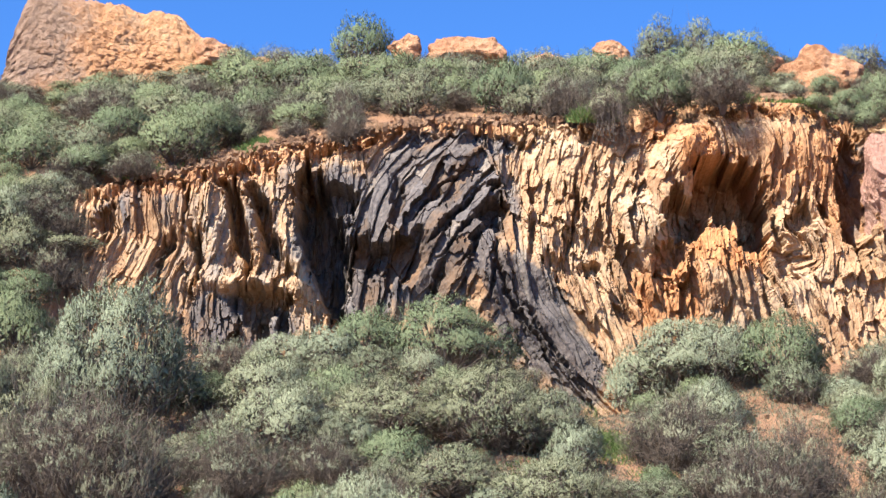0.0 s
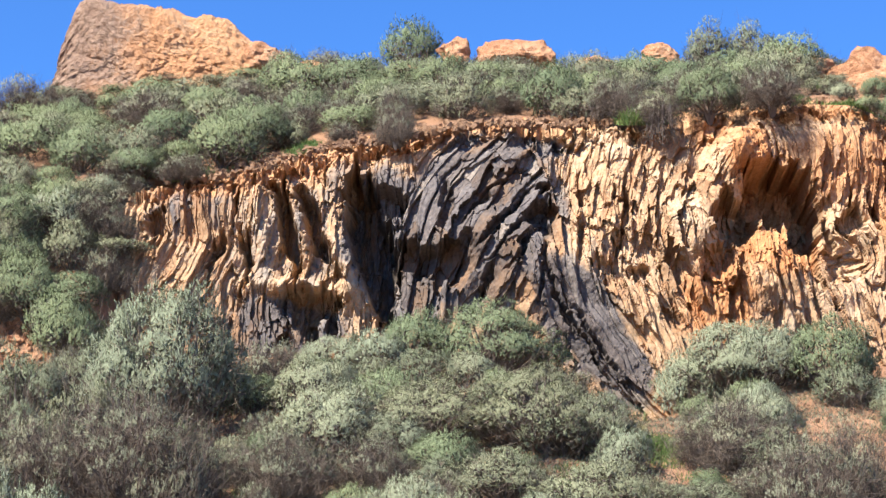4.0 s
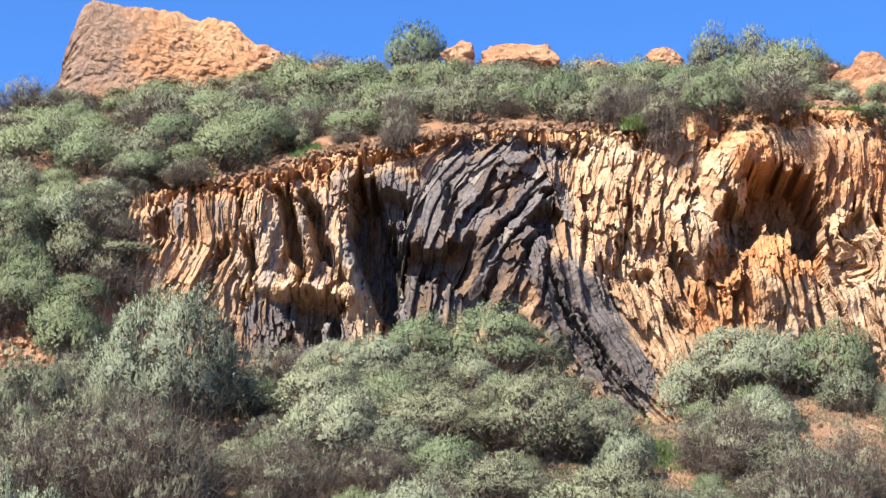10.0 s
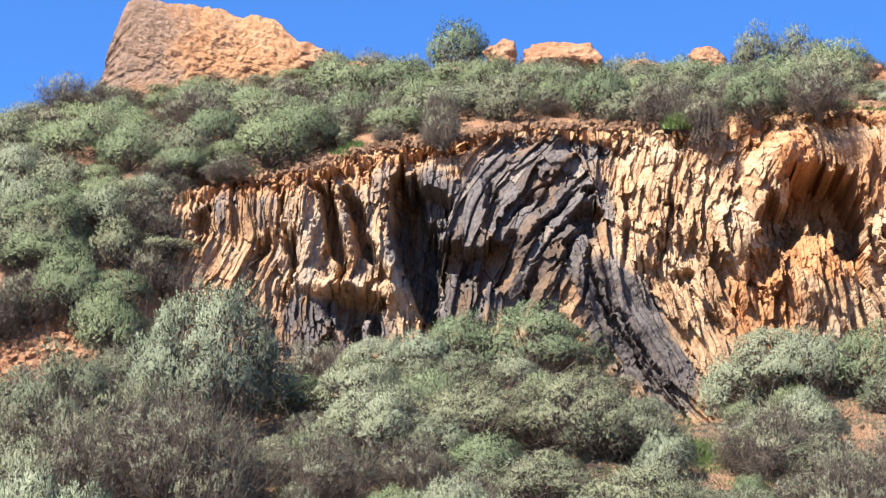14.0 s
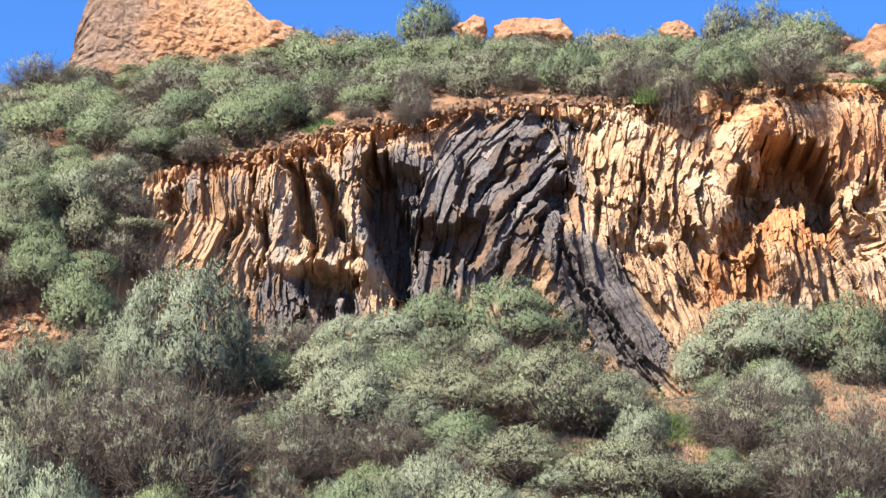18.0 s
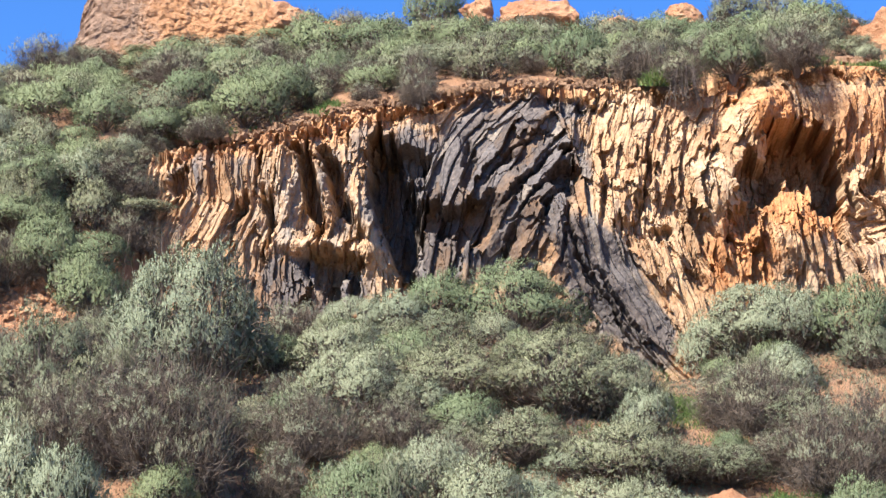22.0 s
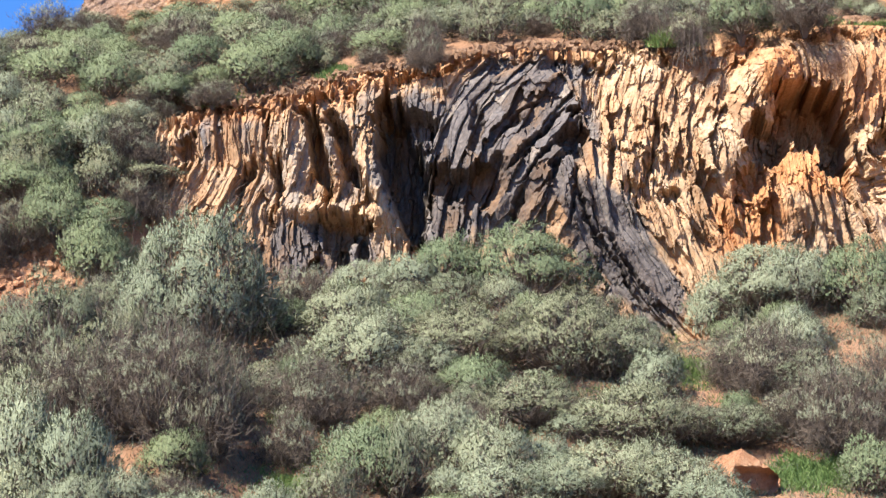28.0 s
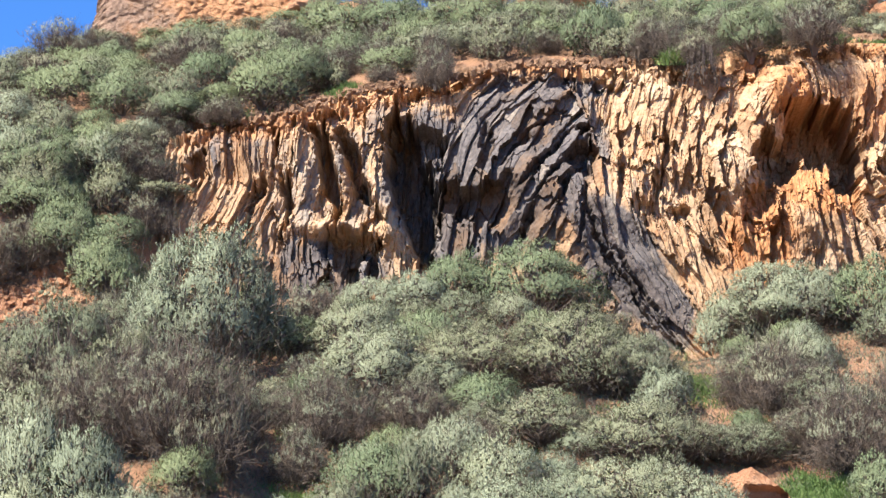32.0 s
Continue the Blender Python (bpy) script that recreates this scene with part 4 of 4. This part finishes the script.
def shrub_meshes(kind, seed, fine=1.0, far_off=False):
    """Stems, leaves and dead wood of a shrub: a few large lobes, each set with small leafy heads."""
    rng = np.random.default_rng(seed)
    lobes, heads, sprigs, low, twigs = KIND[kind]
    lobes, twigs = int(lobes / fine ** 1.7), int(twigs / fine ** 1.2)
    cs, rs = [], []
    for i in range(lobes):
        a = i * 2.399 + rng.uniform(-0.5, 0.5)
        e = math.asin(min(0.97, ((i + 0.5) / lobes) ** 1.5 * rng.uniform(0.8, 1.1)))
        far = rng.uniform(0.42, 0.74)
        cs.append((far * math.cos(e) * math.cos(a), far * math.cos(e) * math.sin(a), 0.15 + 0.53 * math.sin(e) * rng.uniform(0.75, 1.1)))
        rs.append(rng.uniform(0.24, 0.40) * fine)
    cs, rs = np.array(cs), np.array(rs)
    sv, sf = [], []
    for k in range(4):
        sv.append((0.06 * math.cos(k * math.pi / 2), 0.06 * math.sin(k * math.pi / 2), -0.15))
    V, N, inner = [], [], []
    flat = np.array([1, 1, 0.8])
    for c, r in zip(cs, rs):
        # a bent stem from the one root
        m = c * 0.55 + rng.normal(size=3) * 0.05
        m[2] = c[2] * 0.38
        first = len(sv)
        tube(sv, sf, [m * 0.35, m, m * 0.4 + c * 0.6, c + np.array([0, 0, r * 0.4])], 0.024, 0.006)
        for k in range(4):
            sf.append((k, (k + 1) % 4, first + (k + 1) % 4, first + k))
        # leafy heads over the lobe
        d = rng.normal(size=(heads * 8, 3))
        d /= np.linalg.norm(d, axis=1)[:, None]
        d = d[(d[:, 2] > low) & ((d * c).sum(1) > -0.12)]
        kept = []
        for q in d:
            if all(np.dot(q, p) < 0.93 for p in kept):
                kept.append(q)
            if len(kept) >= heads:
                break
        for q in kept:
            hc = c + q * flat * r * rng.uniform(0.74, 1.04)
            hr = rng.uniform(0.17, 0.30) * r
            m = int(sprigs * rng.uniform(0.7, 1.2))
            u = rng.normal(size=(m, 3)) + q * 0.9 + np.array([0, 0, 0.35])
            u /= np.linalg.norm(u, axis=1)[:, None]
            foot = hc + u * flat * (hr * rng.uniform(0.35, 1.0, m))[:, None]
            foot[:, 2] = np.maximum(foot[:, 2], 0.02)
            way = u * 0.8 + q * 0.3 + np.array([0, 0, 0.75]) + rng.normal(size=(m, 3)) * 0.2
            way /= np.linalg.norm(way, axis=1)[:, None]
            k = 4 if far_off else 5
            thick = 1.2 if far_off else 1.05
            t = rng.uniform(0, 1, (m, k)) * ((0.02 + 0.12 * rng.random(m) ** 2.5) * fine)[:, None]
            fb = (foot[:, None, :] + way[:, None, :] * t[:, :, None]).reshape(-1, 3)
            wb = (way[:, None, :] * 0.9 + rng.normal(size=(m, k, 3)) * 0.42).reshape(-1, 3)
            wb /= np.linalg.norm(wb, axis=1)[:, None]
            out = np.repeat(u * 0.25 + q * 0.55 + c / np.linalg.norm(c) * 0.85, k, 0)
            out += rng.normal(size=out.shape) * 0.08
            out /= np.linalg.norm(out, axis=1)[:, None]
            N.append(out)
            V.append(blades(fb, wb, rng.uniform(0.026, 0.056, m * k) * fine, rng.uniform(0.009, 0.016, m * k) * fine * thick, rng, out))
        # blades closing the inside of the lobe, partly dark brown to deepen its shade
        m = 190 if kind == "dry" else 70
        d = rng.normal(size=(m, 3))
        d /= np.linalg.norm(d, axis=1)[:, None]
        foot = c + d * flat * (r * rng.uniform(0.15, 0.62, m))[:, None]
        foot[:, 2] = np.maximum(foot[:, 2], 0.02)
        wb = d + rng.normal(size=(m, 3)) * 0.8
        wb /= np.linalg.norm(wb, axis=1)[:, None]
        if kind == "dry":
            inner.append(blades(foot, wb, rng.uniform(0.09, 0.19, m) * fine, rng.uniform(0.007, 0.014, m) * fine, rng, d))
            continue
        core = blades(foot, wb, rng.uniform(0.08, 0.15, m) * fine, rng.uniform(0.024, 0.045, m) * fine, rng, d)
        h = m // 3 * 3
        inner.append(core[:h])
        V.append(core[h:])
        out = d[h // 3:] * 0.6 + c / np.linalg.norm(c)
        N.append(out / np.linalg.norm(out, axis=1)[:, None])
    leaves = np.concatenate(V)
    # dry twigs below and between the lobes
    pick = rng.integers(0, lobes, twigs)
    foot = cs[pick] * rng.uniform(0.25, 1.15, (twigs, 1)) + rng.normal(size=(twigs, 3)) * np.array([0.17, 0.17, 0.11])
    foot[:, 2] = np.abs(foot[:, 2])
    way = cs[pick] * np.array([1, 1, 0.5]) + np.array([0, 0, 0.3]) + rng.normal(size=(twigs, 3)) * 0.5
    way /= np.linalg.norm(way, axis=1)[:, None]
    # inner: the dark blades whose colour adds to the shade inside the lobes
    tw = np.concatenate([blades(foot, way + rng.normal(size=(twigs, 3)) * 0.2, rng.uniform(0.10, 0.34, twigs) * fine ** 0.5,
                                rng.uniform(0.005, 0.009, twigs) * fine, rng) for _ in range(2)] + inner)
    tri = lambda v: np.arange(len(v)).reshape(-1, 3)
    foliage = mesh_of("foliage", leaves, tri(leaves), LEAF[kind], True)
    foliage.normals_split_custom_set(np.repeat(np.concatenate(N), 3, 0).tolist())
    if far_off:
        SHAPES[(kind, seed)] = leaves, np.repeat(np.concatenate(N), 3, 0), tw
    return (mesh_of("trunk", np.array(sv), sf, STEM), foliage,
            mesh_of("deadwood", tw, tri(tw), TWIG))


PROTO = {}
BRUSH = []
PLANTED = []
turner = random.Random(21)


def plant(kind, x, y, width, height, name="sagebrush"):
    large = width > 2.2 and y < 48.5 or width > 2.75
    huge = width > 3.4
    far_off = y > 49.0 and not large
    variant = 30 if huge else turner.randrange(2) + 10 if large else turner.randrange(3) + 20 if far_off else turner.randrange(4)
    size = (width * 0.53, width * 0.53 * turner.uniform(0.85, 1.05), height * 1.05)
    turn = turner.uniform(0, 2 * math.pi)
    z = stand_z(x, y) - 0.04
    m = Matrix.LocRotScale((x, y, z), Euler((0, 0, turn)), None)
    PLANTED.append((x, y, width))
    first = PROTO.get((kind, variant))
    if first:
        s = [a / b for a, b in zip(size, first.scale)]
        return copy_thing(first, m @ Matrix.Diagonal((*s, 1)))
    thing = tagged(new(name), WORDS[kind], "shrub", "sagebrush on the hillside")
    thing.matrix_basis = m @ Matrix.Diagonal((*size, 1))
    a, b, c = shrub_meshes(kind, 100 + variant * 7 + len(kind), 0.44 if huge else 0.62 if large else 1.0, far_off)
    part("trunk", a, thing, "grey woody stems")
    part("foliage", b, thing)["kind"] = "stuff"
    part("deadwood", c, thing, "brown dry twigs and dark inner blades that deepen the shade")["kind"] = "stuff"
    PROTO[(kind, variant)] = thing
    return thing


for kind, rows in (("silver", SLOPE_SILVER + HILL_SILVER), ("green", SLOPE_GREEN + HILL_GREEN),
                   ("olive", SLOPE_OLIVE + HILL_OLIVE), ("dry", SLOPE_DRY + HILL_DRY)):
    for x, y, w, h in rows:
        plant(kind, x, y, w, h)

# the closed cover of brush on the hillside above the face, and the lower brush between the large shrubs
fill = random.Random(8)


def cover(x0, x1, y0, y1, small, large, most, allowed, flat=(0.42, 0.62), near=0.34, kinds=("silver", "green", "green", "olive", "olive", "dry", "dry"), joined=0.0):
    count = 0
    for _ in range(6000):
        x, y = fill.uniform(x0, x1), fill.uniform(y0, y1)
        w = fill.uniform(small, large)
        if not allowed(x, y):
            continue
        if all((x - a) ** 2 + (y - b) ** 2 > (near * (w + c)) ** 2 for a, b, c in PLANTED):
            kind, h = fill.choice(kinds), w * fill.uniform(*flat)
            if fill.random() < joined:
                BRUSH.append((kind, x, y, w, h))
                PLANTED.append((x, y, w))
            else:
                plant(kind, x, y, w, h)
            count += 1
        if count >= most:
            break


def on_hill(x, y):
    if x > -9 and y < 49.5 + 0.5 * math.sin(x * 1.7):
        return False
    if -4.6 < x < 1.2 and y < 50.4:
        return False
    return not (x > 8.0 and y < 55.0)


def on_slope(x, y):
    return not any(a < x < b and c < y < d for a, b, c, d in BARE)


cover(-18, 9.5, 49.0, 57.0, 1.4, 2.7, 130, on_hill, (0.36, 0.58), 0.28, ("green", "green", "olive", "dry", "dry"), 0.7)
cover(-18, 14.5, 57.0, 60.5, 1.3, 2.2, 46, on_hill, (0.16, 0.26), 0.29, ("green", "olive", "dry"), 1.0)
cover(8.0, 14.5, 50.8, 57.0, 0.7, 1.3, 16, lambda x, y: True, (0.4, 0.6), 0.4)
cover(-16, -9.2, 42.5, 49.5, 1.4, 2.4, 24, on_slope, (0.5, 0.75), 0.31)
cover(-13, 12, 33.2, 46.3, 0.9, 2.1, 125, on_slope, (0.5, 0.72), 0.275, ("green", "green", "olive", "olive", "dry", "silver"))


def far_brush():
    """The low, closed brush high on the hillside, too thick to tell bush from bush."""
    rng = np.random.default_rng(3)
    thing = tagged(new("hillside_brush"), "closed cover of grey-green brush high on the hillside", "brush", kind="stuff")
    for kind in ("silver", "green", "olive", "dry"):
        keys = [k for k in SHAPES if k[0] == kind]
        leaves, normals, twigs = [], [], []
        for _, x, y, w, h in (row for row in BRUSH if row[0] == kind):
            lv, nm, tw = SHAPES[keys[rng.integers(len(keys))]]
            a = rng.uniform(0, 2 * math.pi)
            turn = np.array([[math.cos(a), -math.sin(a), 0], [math.sin(a), math.cos(a), 0], [0, 0, 1]])
            size = np.array([w * 0.53, w * 0.53, h * 1.05])
            at = np.array([x, y, float(stand_z(x, y)) - 0.04])
            leaves.append(lv * size @ turn.T + at)
            twigs.append(tw * size @ turn.T + at)
            q = nm / size @ turn.T
            normals.append(q / np.linalg.norm(q, axis=1)[:, None])
        if not leaves:
            continue
        lv, tw = np.concatenate(leaves), np.concatenate(twigs)
        me = mesh_of("foliage", lv, np.arange(len(lv)).reshape(-1, 3), LEAF[kind], True)
        me.normals_split_custom_set(np.concatenate(normals).tolist())
        part("foliage", me, thing)["kind"] = "stuff"
        part("deadwood", mesh_of("deadwood", tw, np.arange(len(tw)).reshape(-1, 3), TWIG), thing)["kind"] = "stuff"


far_brush()

# ---- grass, straw and rubble ----
PATCHES = [
    ('g', 2.2, 39.4, 1.2, 0.6, 900, 0.3),
    ('g', 4.4, 38.6, 0.8, 0.6, 500, 0.25),
    ('s', 3.31, 42.55, 0.5, 0.5, 130, 0.6),
    ('s', -2.77, 38.45, 0.5, 0.5, 130, 0.5),
    ('s', -10.14, 46.15, 0.5, 0.5, 130, 0.9),
    ('s', -3.98, 40.20, 0.5, 0.5, 130, 0.7),
    ('g', 3.58, 40.75, 0.6, 1.3, 1100, 0.35),
    ('t', 3.67, 48, 0.5, 0.9, 500, 0.6),
    ('g', 1.8, 38.8, 0.7, 0.8, 700, 0.25),
    ('g', 1.38, 37.1, 0.7, 0.8, 700, 0.25),
    ('g', -0.25, 36.8, 0.6, 0.6, 500, 0.22),
    ('g', 0.79, 35.5, 0.8, 0.6, 600, 0.25),
    ('g', -4.65, 38, 0.5, 0.9, 900, 0.35),
    ('g', -3.26, 35.25, 0.9, 0.8, 900, 0.3),
    ('h', 5.8, 35.2, 0.6, 0.6, 700, 0.3),
    ('g', 3.57, 40.75, 0.74, 1.6, 1300, 0.35),
    ('t', 4.08, 48, 0.66, 0.25, 900, 0.7),
    ('h', 5.26, 35.2, 0.91, 1.38, 3200, 0.3),
    ('g', 4.72, 34.7, 0.63, 0.95, 700, 0.3),
    ('g', -4.3, 35.6, 1.0, 1.7, 2600, 0.3),
    ('g', -8.03, 49.05, 1.34, 0.65, 900, 0.34),
    ('g', -5.09, 49.45, 0.68, 0.75, 550, 0.34),
    ('g', -0.18, 60, 0.58, 0.25, 300, 0.45),
    ('g', 9.55, 53.45, 0.73, 1.6, 500, 0.45),
    ('g', 11.23, 51.45, 0.94, 1.6, 700, 0.35),
    ('g', 1.31, 38.35, 0.7, 0.83, 400, 0.25),
    ('g', -9.72, 50, 0.76, 0.35, 600, 0.4),
    ('s', 3.95, 48, 0.58, 0.25, 250, 0.85),
    ('s', -12.95, 46.55, 0.56, 0.28, 250, 0.8),
    ('s', -10.31, 45.65, 0.69, 0.35, 150, 1.1),
    ('s', -9.06, 51.45, 0.94, 0.25, 300, 0.5),
    ('s', 0.12, 60, 0.73, 0.25, 200, 0.5),
    ('s', 12.06, 60, 0.91, 0.25, 300, 0.4),
    ('s', -4.46, 60, 2.18, 0.25, 350, 0.45),
    ('s', 2.06, 35.95, 0.65, 1.15, 250, 0.3),
    ('g', 3.1, 42.45, 0.52, 1.6, 300, 0.25),
    ('g', 7.17, 34.35, 0.94, 1.3, 900, 0.25),
    ('g', 9.44, 48, 1.02, 0.25, 600, 0.3),
    ('g', 12.97, 55, 0.83, 1.6, 600, 0.4),
    ('g', 8.14, 49.05, 0.6, 1.43, 250, 0.3),
]

GRASS_WORDS = {"g": ("grass_patch", "patch of fresh green grass on the slope", GRASS, 0.012),
               "t": ("tall_grass", "tall fresh green grass below the rock face", GRASS, 0.018),
               "h": ("herb_patch", "leafy bright green herbs beside the rock", GRASS, 0.02),
               "s": ("straw_patch", "pale dry grass stalks among the brush", STRAW, 0.010)}
for i, (kind, x, y, rx, ry, n, h) in enumerate(PATCHES):
    rng = np.random.default_rng(300 + i)
    name, words, mat, wide = GRASS_WORDS[kind]
    n = int(n * 1.6)
    a, q = rng.uniform(0, 2 * math.pi, n), np.sqrt(rng.random(n)) * (0.7 + 0.3 * np.sin(rng.uniform(0, 6, n)))
    gx, gy = x + rx * q * np.cos(a), y + ry * q * np.sin(a)
    gz = np.array([stand_z(u, v) for u, v in zip(gx, gy)])
    foot = np.stack([gx, gy, gz - 0.02], -1)
    way = np.stack([rng.normal(size=n) * 0.55, rng.normal(size=n) * 0.55, np.ones(n)], -1)
    way /= np.linalg.norm(way, axis=1)[:, None]
    ln = h * rng.uniform(0.3, 1.1, n) * (0.75 + 1.3 * fbm(gx * 2.2, gy * 2.2, 2, 300 + i)) * (1.15 - 0.6 * q)
    side = np.cross(way, rng.normal(size=(n, 3)))
    side /= np.linalg.norm(side, axis=1)[:, None]
    wd = wide * rng.uniform(0.7, 1.4, n)[:, None]
    mid = foot + way * (ln * 0.55)[:, None]
    tip = foot + way * ln[:, None] + np.stack([rng.normal(size=n), rng.normal(size=n), -0.3 * np.ones(n)], -1) * (ln * 0.16)[:, None]
    v = np.stack([foot - side * wd * 0.5, foot + side * wd * 0.5, mid - side * wd * 0.6, mid + side * wd * 0.6, tip], 1).reshape(-1, 3)
    f = np.arange(n)[:, None] * 5
    tri = np.concatenate([f + [0, 1, 3], f + [0, 3, 2], f + [2, 3, 4]])
    tagged(new(name, mesh_of(name, v, tri, mat)), words, "grass", "", "stuff")


# low growth and litter between the shrubs
def litter(name, words, n, spot, high, wide, mat, seed):
    rng = np.random.default_rng(seed)
    x0, x1, y0, y1 = spot
    gx, gy = rng.uniform(x0, x1, n), rng.uniform(y0, y1, n)
    keep = fbm(gx * 0.6, gy * 0.6, 3, seed) > rng.uniform(-0.25, 0.12, n)
    gx, gy = gx[keep], gy[keep]
    n = len(gx)
    gz = ground_z(gx, gy)
    foot = np.stack([gx, gy, gz - 0.01], -1)
    way = np.stack([rng.normal(size=n) * 0.7, rng.normal(size=n) * 0.7, np.ones(n) * 0.8], -1)
    way /= np.linalg.norm(way, axis=1)[:, None]
    v = blades(foot, way, high * rng.uniform(0.4, 1.2, n), wide * rng.uniform(0.7, 1.4, n), rng)
    tagged(new(name, mesh_of(name, v, np.arange(len(v)).reshape(-1, 3), mat)), words, "undergrowth", "", "stuff")


litter("low_growth", "thin grey-green weeds on the soil between the shrubs", 110000, (-12, 12, 32.5, 46.5), 0.15, 0.016, LEAF["olive"], 71)
litter("dead_litter", "dry brown twigs and stalks lying under the shrubs", 130000, (-13, 13, 32.5, 46.5), 0.17, 0.011, TWIG, 72)
litter("hill_litter", "dry straw and stalks on the hillside soil", 16000, (-17, 14, 53.6, 60.5), 0.25, 0.018, STRAW, 73)


def rubble(name, words, spots, seed, mat):
    """Broken stones strewn over the ground, joined."""
    rng = np.random.default_rng(seed)
    corner = np.array([(sx, sy, sz) for sx in (-1, 1) for sy in (-1, 1) for sz in (-1, 1)], dtype=float)
    quad = np.array([(0, 1, 3, 2), (4, 6, 7, 5), (0, 4, 5, 1), (2, 3, 7, 6), (0, 2, 6, 4), (1, 5, 7, 3)])
    V, Q = [], []
    for x, y, rx, ry, n, size in spots:
        for _ in range(n):
            a, q = rng.uniform(0, 2 * math.pi), math.sqrt(rng.random())
            gx, gy = x + rx * q * math.cos(a), y + ry * q * math.sin(a)
            s = size * rng.uniform(0.35, 1.0) ** 1.6
            p = corner * rng.uniform(0.55, 1.0, (8, 3)) * s * np.array([1, 0.8, 0.6])
            t = Euler((rng.uniform(0, 6), rng.uniform(0, 6), rng.uniform(0, 6))).to_matrix()
            p = p @ np.array(t)
            Q.append(quad + len(V) * 8)
            V.append(p + (gx, gy, stand_z(gx, gy) + s * 0.15))
    tagged(new(name, mesh_of(name, np.concatenate(V), np.concatenate(Q), mat)), words, "rubble", "", "stuff")


rubble("bank_rubble", "loose orange stones on the bare bank", [(-12.09, 45.65, 1.4, 1.6, 700, 0.15), (-9.76, 41.85, 0.9, 0.7, 120, 0.13)], 5, ORANGE)
rubble("rim_rubble", "crumbled rusty stones along the top of the rock face",
       [(-6.5, 48.9, 2.8, 0.7, 260, 0.13), (-1.5, 48.8, 2.8, 0.6, 260, 0.13), (2.2, 49.0, 2.5, 0.7, 200, 0.12), (9.0, 49.2, 2.5, 0.8, 150, 0.12)], 6, RUSTY)
rubble("slope_rubble", "scattered stones on the red soil of the slope",
       [(7.3, 43.0, 1.4, 1.2, 110, 0.09), (-1.4, 45.0, 1.2, 0.8, 120, 0.13), (2.5, 38.5, 2.0, 2.0, 80, 0.09), (-4.0, 34.5, 3.0, 1.5, 60, 0.09)], 7, RUSTY)


# ---- dead branches hanging over the rim ----
def hanging_twigs(x, y, z, wide, drop, seed):
    rng = np.random.default_rng(seed)
    thing = tagged(new("hanging_dead_shrub"), "dead grey shrub with bare twigs hanging over the rock rim", "shrub")
    thing.location = (x, y, z)
    v, f = [], []
    tw = []
    for i in range(46):
        a = rng.uniform(-1, 1)
        out, fall = rng.uniform(0.1, 0.5), drop * rng.uniform(0.35, 1.0)
        tip = np.array([a * wide * rng.uniform(0.5, 1.0), -out, -fall])
        mid = np.array([tip[0] * 0.5 + rng.normal() * 0.05, -out * 0.9, 0.10 - fall * 0.25])
        points = [np.zeros(3) + (a * 0.12, 0.12, -0.05), mid * 0.55 + (0, 0, 0.08), mid, mid * 0.4 + tip * 0.6 + rng.normal(size=3) * 0.04, tip]
        tube(v, f, points, 0.016, 0.004)
        for _ in range(16):
            t = rng.uniform(0.3, 1.0)
            p = points[2] * (1 - t) + tip * t
            tw.append(np.concatenate([p, rng.normal(size=3) * 0.7 + (0, -0.2, -0.5)]))
    tw = np.array(tw)
    way = tw[:, 3:] / np.linalg.norm(tw[:, 3:], axis=1)[:, None]
    leaf = blades(tw[:, :3], way, rng.uniform(0.12, 0.32, len(tw)), rng.uniform(0.008, 0.015, len(tw)), rng)
    part("branches", mesh_of("branches", np.array(v), f, STEM), thing, "bare grey branches")
    part("deadwood", mesh_of("deadwood", leaf, np.arange(len(leaf)).reshape(-1, 3), TWIG), thing)["kind"] = "stuff"


hanging_twigs(4.4, 48.1, 17.45, 0.6, 1.15, 1)
hanging_twigs(-2.6, 49.4, 17.15, 0.4, 0.7, 2)
